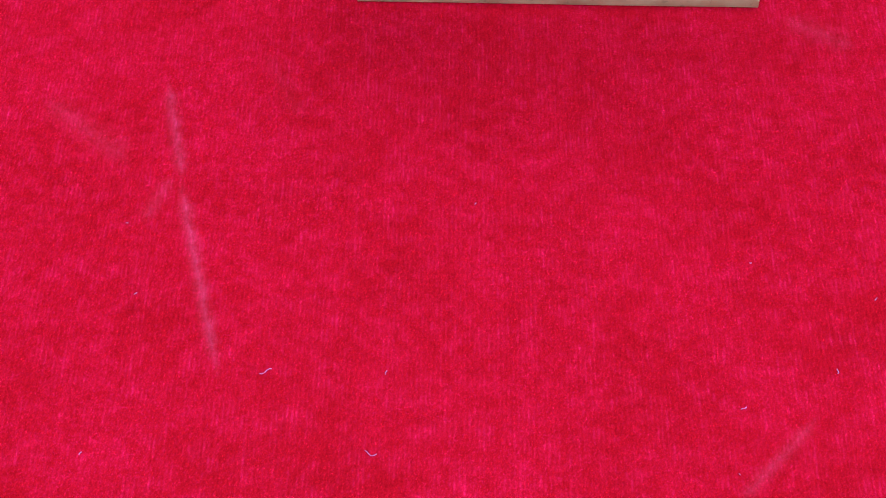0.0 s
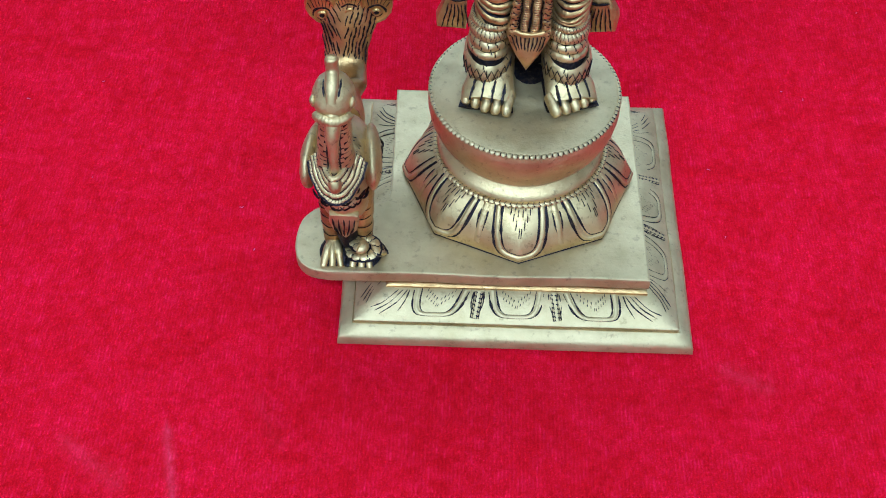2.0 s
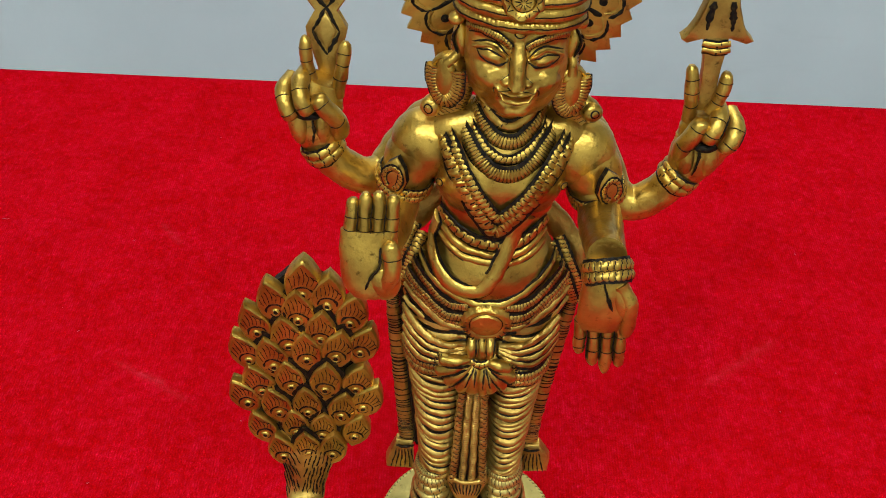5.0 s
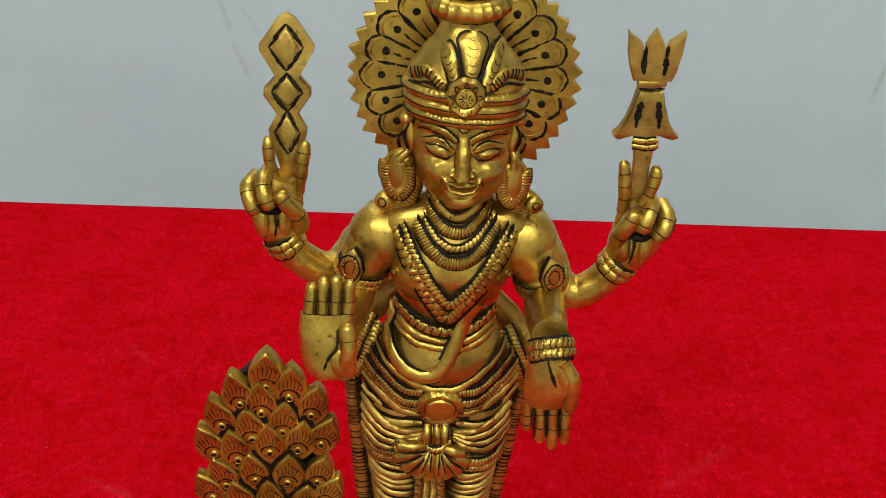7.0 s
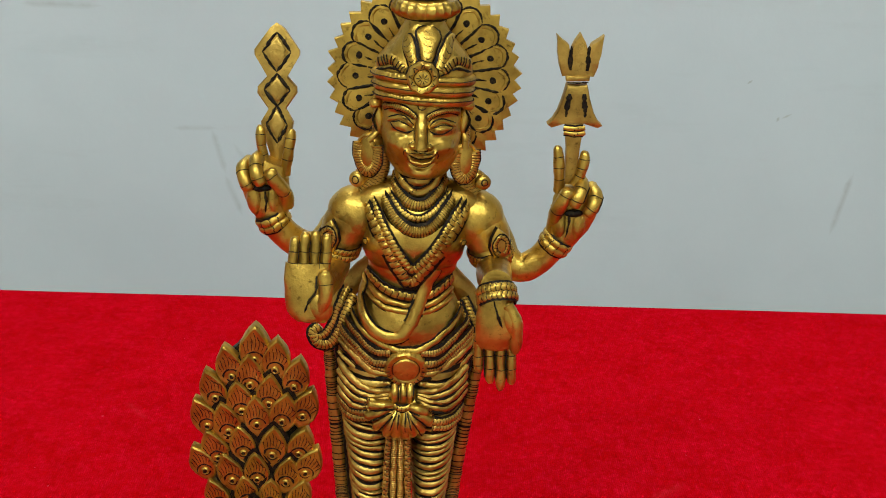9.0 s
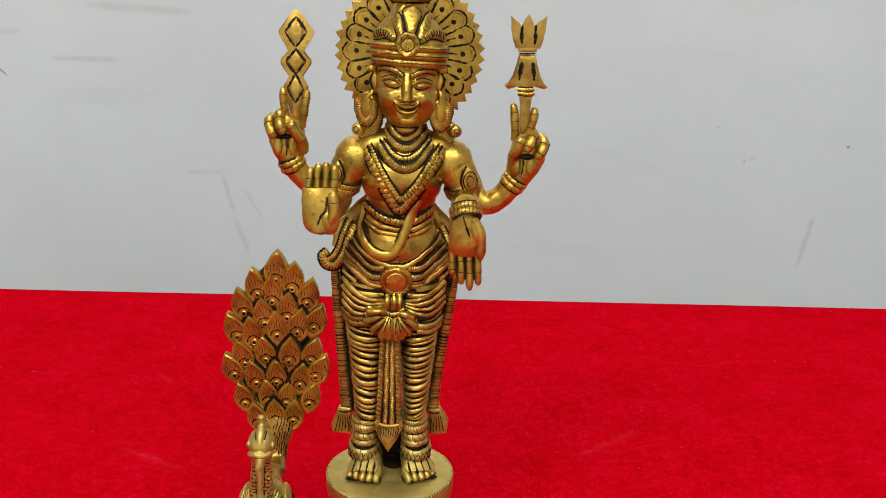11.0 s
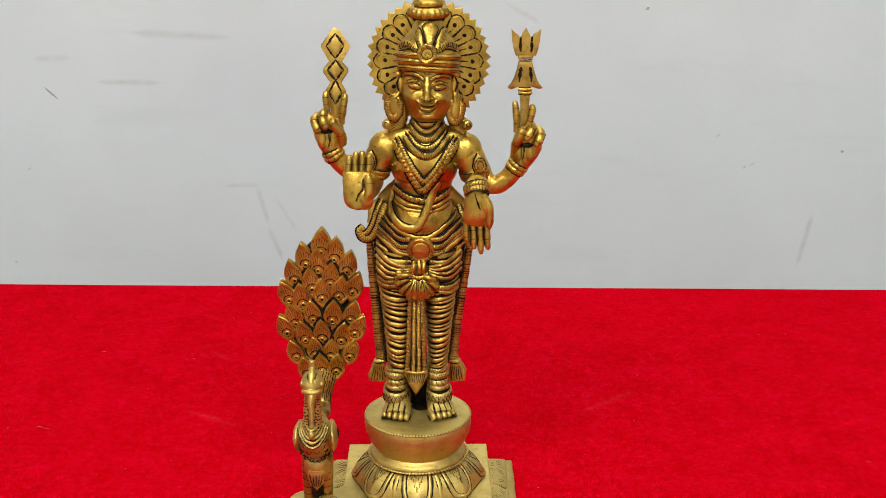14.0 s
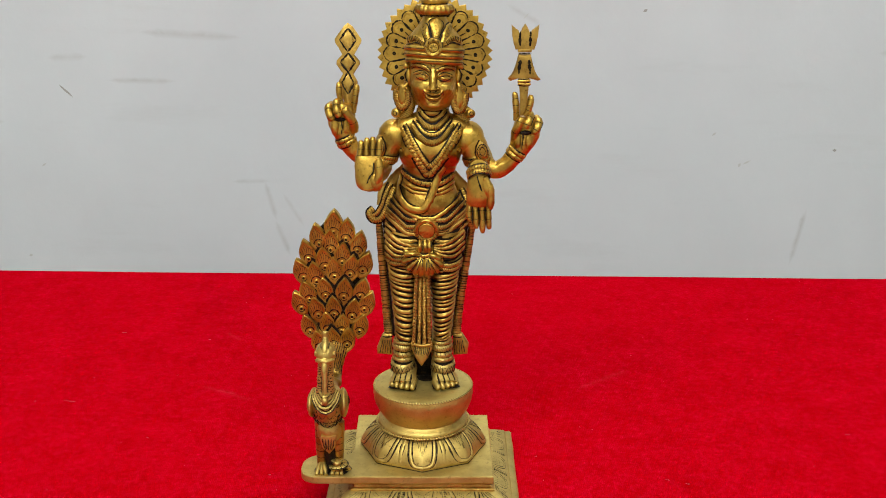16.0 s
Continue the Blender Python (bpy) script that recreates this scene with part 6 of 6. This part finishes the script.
    c.m = [RUBBED if q == GOLD else q for q in c.m]
    # stem of the tail
    stem = spline([(bx, -24, 64), (bx - 1.4, -6, 60), (bx - 2.2, 3.5, 64), (bx - 1.2, 5.5, 76), (bx - 0.4, 7.4, 86), (bx + 0.2, 9.6, 95)], 50)
    wide = np.interp(np.linspace(0, 1, 50), [0, 0.35, 0.5, 0.7, 0.85, 1], [6.5, 6.2, 6.9, 9.8, 12.4, 14.2])
    deep = np.linspace(4.5, 2.6, 50)
    sweep(c, stem, wide, deep, (0, -1, 0.2), 20, DULL)

    def on_stem(i, u):
        """The place on the stem's front at the step i and the share u of its half width."""
        k = np.arange(50)
        x, y, z = (np.interp(i, k, stem[:, q]) for q in range(3))
        return x + u * np.interp(i, k, wide), y - np.interp(i, k, deep) * math.sqrt(max(0.03, 1 - u * u)) - 0.1, z

    for row in range(8):
        for k in range(12):
            u = (k - 5.5) / 6.2 + 0.03 * (row % 2)
            i = 13 + row * 4.2 + (k * 0.37 + row * 0.61) % 1 * 1.6
            lean = 0.2 if u < -0.1 else -0.08
            long = rng.uniform(3.2, 4.8)
            scratch(c, [on_stem(min(i + long * q, 48.5), u * (1 - 0.1 * q) - lean * q) for q in (0.0, 0.35, 0.7, 1.0)], rng.uniform(0.2, 0.34), 0.25)
    # fan of the tail: overlapping eyed feathers on a dark back that paints the shade between them
    ty = 8.0
    half = lambda z: float(np.interp(z, [90, 96, 104, 115, 126, 136, 144, 151, 157, 161], [9.0, 13.0, 19.0, 23.0, 23.5, 21.5, 17.5, 12.5, 6.5, 1.5]))
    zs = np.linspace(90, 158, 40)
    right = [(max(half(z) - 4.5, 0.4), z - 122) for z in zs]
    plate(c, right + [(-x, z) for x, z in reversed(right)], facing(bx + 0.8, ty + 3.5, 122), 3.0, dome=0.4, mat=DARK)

    def feather(x, z, size, spin, outer, row):
        """x, z: the feather's upper point."""
        m = facing(x, ty - 2.2 - (0.8 if row == 7 else 0.0), z, 5.5, spin) @ Matrix.Diagonal((size, size, size, 1)) @ pose(0, -8.2, 0)
        o = [(0, 8.2), (0.7, 7.5), (1.9, 6.0), (3.1, 4.1), (4.1, 1.9), (4.55, -0.6), (4.1, -3.3), (2.7, -6.2), (0, -8.6)]
        o += [(-px, py) for px, py in reversed(o[1:-1])]
        # larger dark plate and dark edge paint gap shade round inner feathers
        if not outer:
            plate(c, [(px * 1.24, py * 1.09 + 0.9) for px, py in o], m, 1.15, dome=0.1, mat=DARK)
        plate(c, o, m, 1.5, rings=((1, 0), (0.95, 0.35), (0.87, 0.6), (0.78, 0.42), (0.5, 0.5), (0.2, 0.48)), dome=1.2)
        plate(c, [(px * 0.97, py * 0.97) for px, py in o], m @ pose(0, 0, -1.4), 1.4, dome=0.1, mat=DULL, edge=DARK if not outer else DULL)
        mt = np.array(m)
        fwd = unit(mt[:3, 2])

        def on(points, count=9, w=0.26):
            q = spline([(px, py, 2.05) for px, py in points], count)
            scratch(c, q @ mt[:3, :3].T + mt[:3, 3], w, 0.2, fwd)

        for k in range(7):
            px = (k - 3) * 1.05
            top = 6.4 - abs(px) * 1.15
            on([(px * 0.8, 0.6 - abs(px) * 0.45), (px * 1.05 + 0.3, (0.6 + top) / 2 - 0.2), (px * 0.9 - 0.25, top - 0.6)], 7, 0.16)
        on([(2.6 * math.cos(q), -3.0 + 2.7 * math.sin(q)) for q in np.linspace(0.05, math.pi - 0.05, 10)], 14, 0.46)
        e = np.array((0, -3.0, 2.0)) @ mt[:3, :3].T + mt[:3, 3]
        lathe(c, e, fwd, [(1.6, -0.4), (1.55, 0.3), (1.3, 0.7), (0.95, 0.8), (0.75, 0.65, DARK), (0.3, 0.7, DARK), (0.05, 0.7)], 14, GOLD)
        on([(1.7 * math.cos(q), -3.1 + 1.7 * math.sin(q)) for q in np.linspace(math.pi + 0.3, 2 * math.pi - 0.3, 8)], 10, 0.3)

    rows = (((-49.9, 163.7),), ((-61.3, 155.3), (-52.8, 152.4), (-42.4, 158.4)), ((-68.2, 145.7), (-57.6, 141.9), (-45.1, 144.6), (-34.6, 150.8)),
            ((-72.6, 134.3), (-63.2, 133.2), (-51.3, 135.7), (-39.3, 137.2), (-30.5, 138.5)), ((-69.1, 121.4), (-57.6, 123.3), (-44.7, 123.4), (-33.1, 122.8)),
            ((-74.4, 114.6), (-63.5, 111.7), (-52.3, 112.2), (-39.2, 110.5), (-29.0, 114.2)), ((-69.2, 100.4), (-56.7, 102.2), (-46.4, 101.0), (-34.2, 100.4)),
            ((-62.6, 91.0), (-53.2, 92.9), (-43.4, 92.8)))
    for row, tips in enumerate(rows):
        for k, (x, z) in enumerate(tips):
            rim = row == 0 or (k in (0, len(tips) - 1))
            u = (x - bx - 0.8) / 22.0
            spin = -u * (18 if row < 5 else 22)
            feather(x, z, (1.28, 1.12, 1.12, 1.12, 1.09, 1.06, 1.03, 1.02)[row] + rng.uniform(-0.04, 0.05), spin + rng.uniform(-3, 3), rim, row)
    c.wobble(0.1)
    ob = link("peacock_statuette", c, METALS)
    tagged(ob, "cast brass peacock with raised eyed tail feathers on the pedestal tongue", "peacock statuette")


build_peacock()
build_lint()
wall_marks()

# ---- tube lights on the ceiling ----


def build_tube_light(x, y):
    ob = tagged(new("ceiling_tube_light"), "white ceiling tube light, switched on", "ceiling light", group="ceiling lights")
    ob.location = (x, y, HIGH)
    box("housing", -0.6, 0.6, -0.03, 0.03, -0.05, -0.001, PLASTER, 0.004, ob)
    c = Cast()
    lathe(c, (-580, 0, -64), (1, 0, 0), [(0.1, 0), (13, 1), (13, 1159), (0.1, 1160)], 16, 0)
    link("tube", c, [TUBE], ob)


for tx, ty in LAMPS:
    build_tube_light(tx, ty)
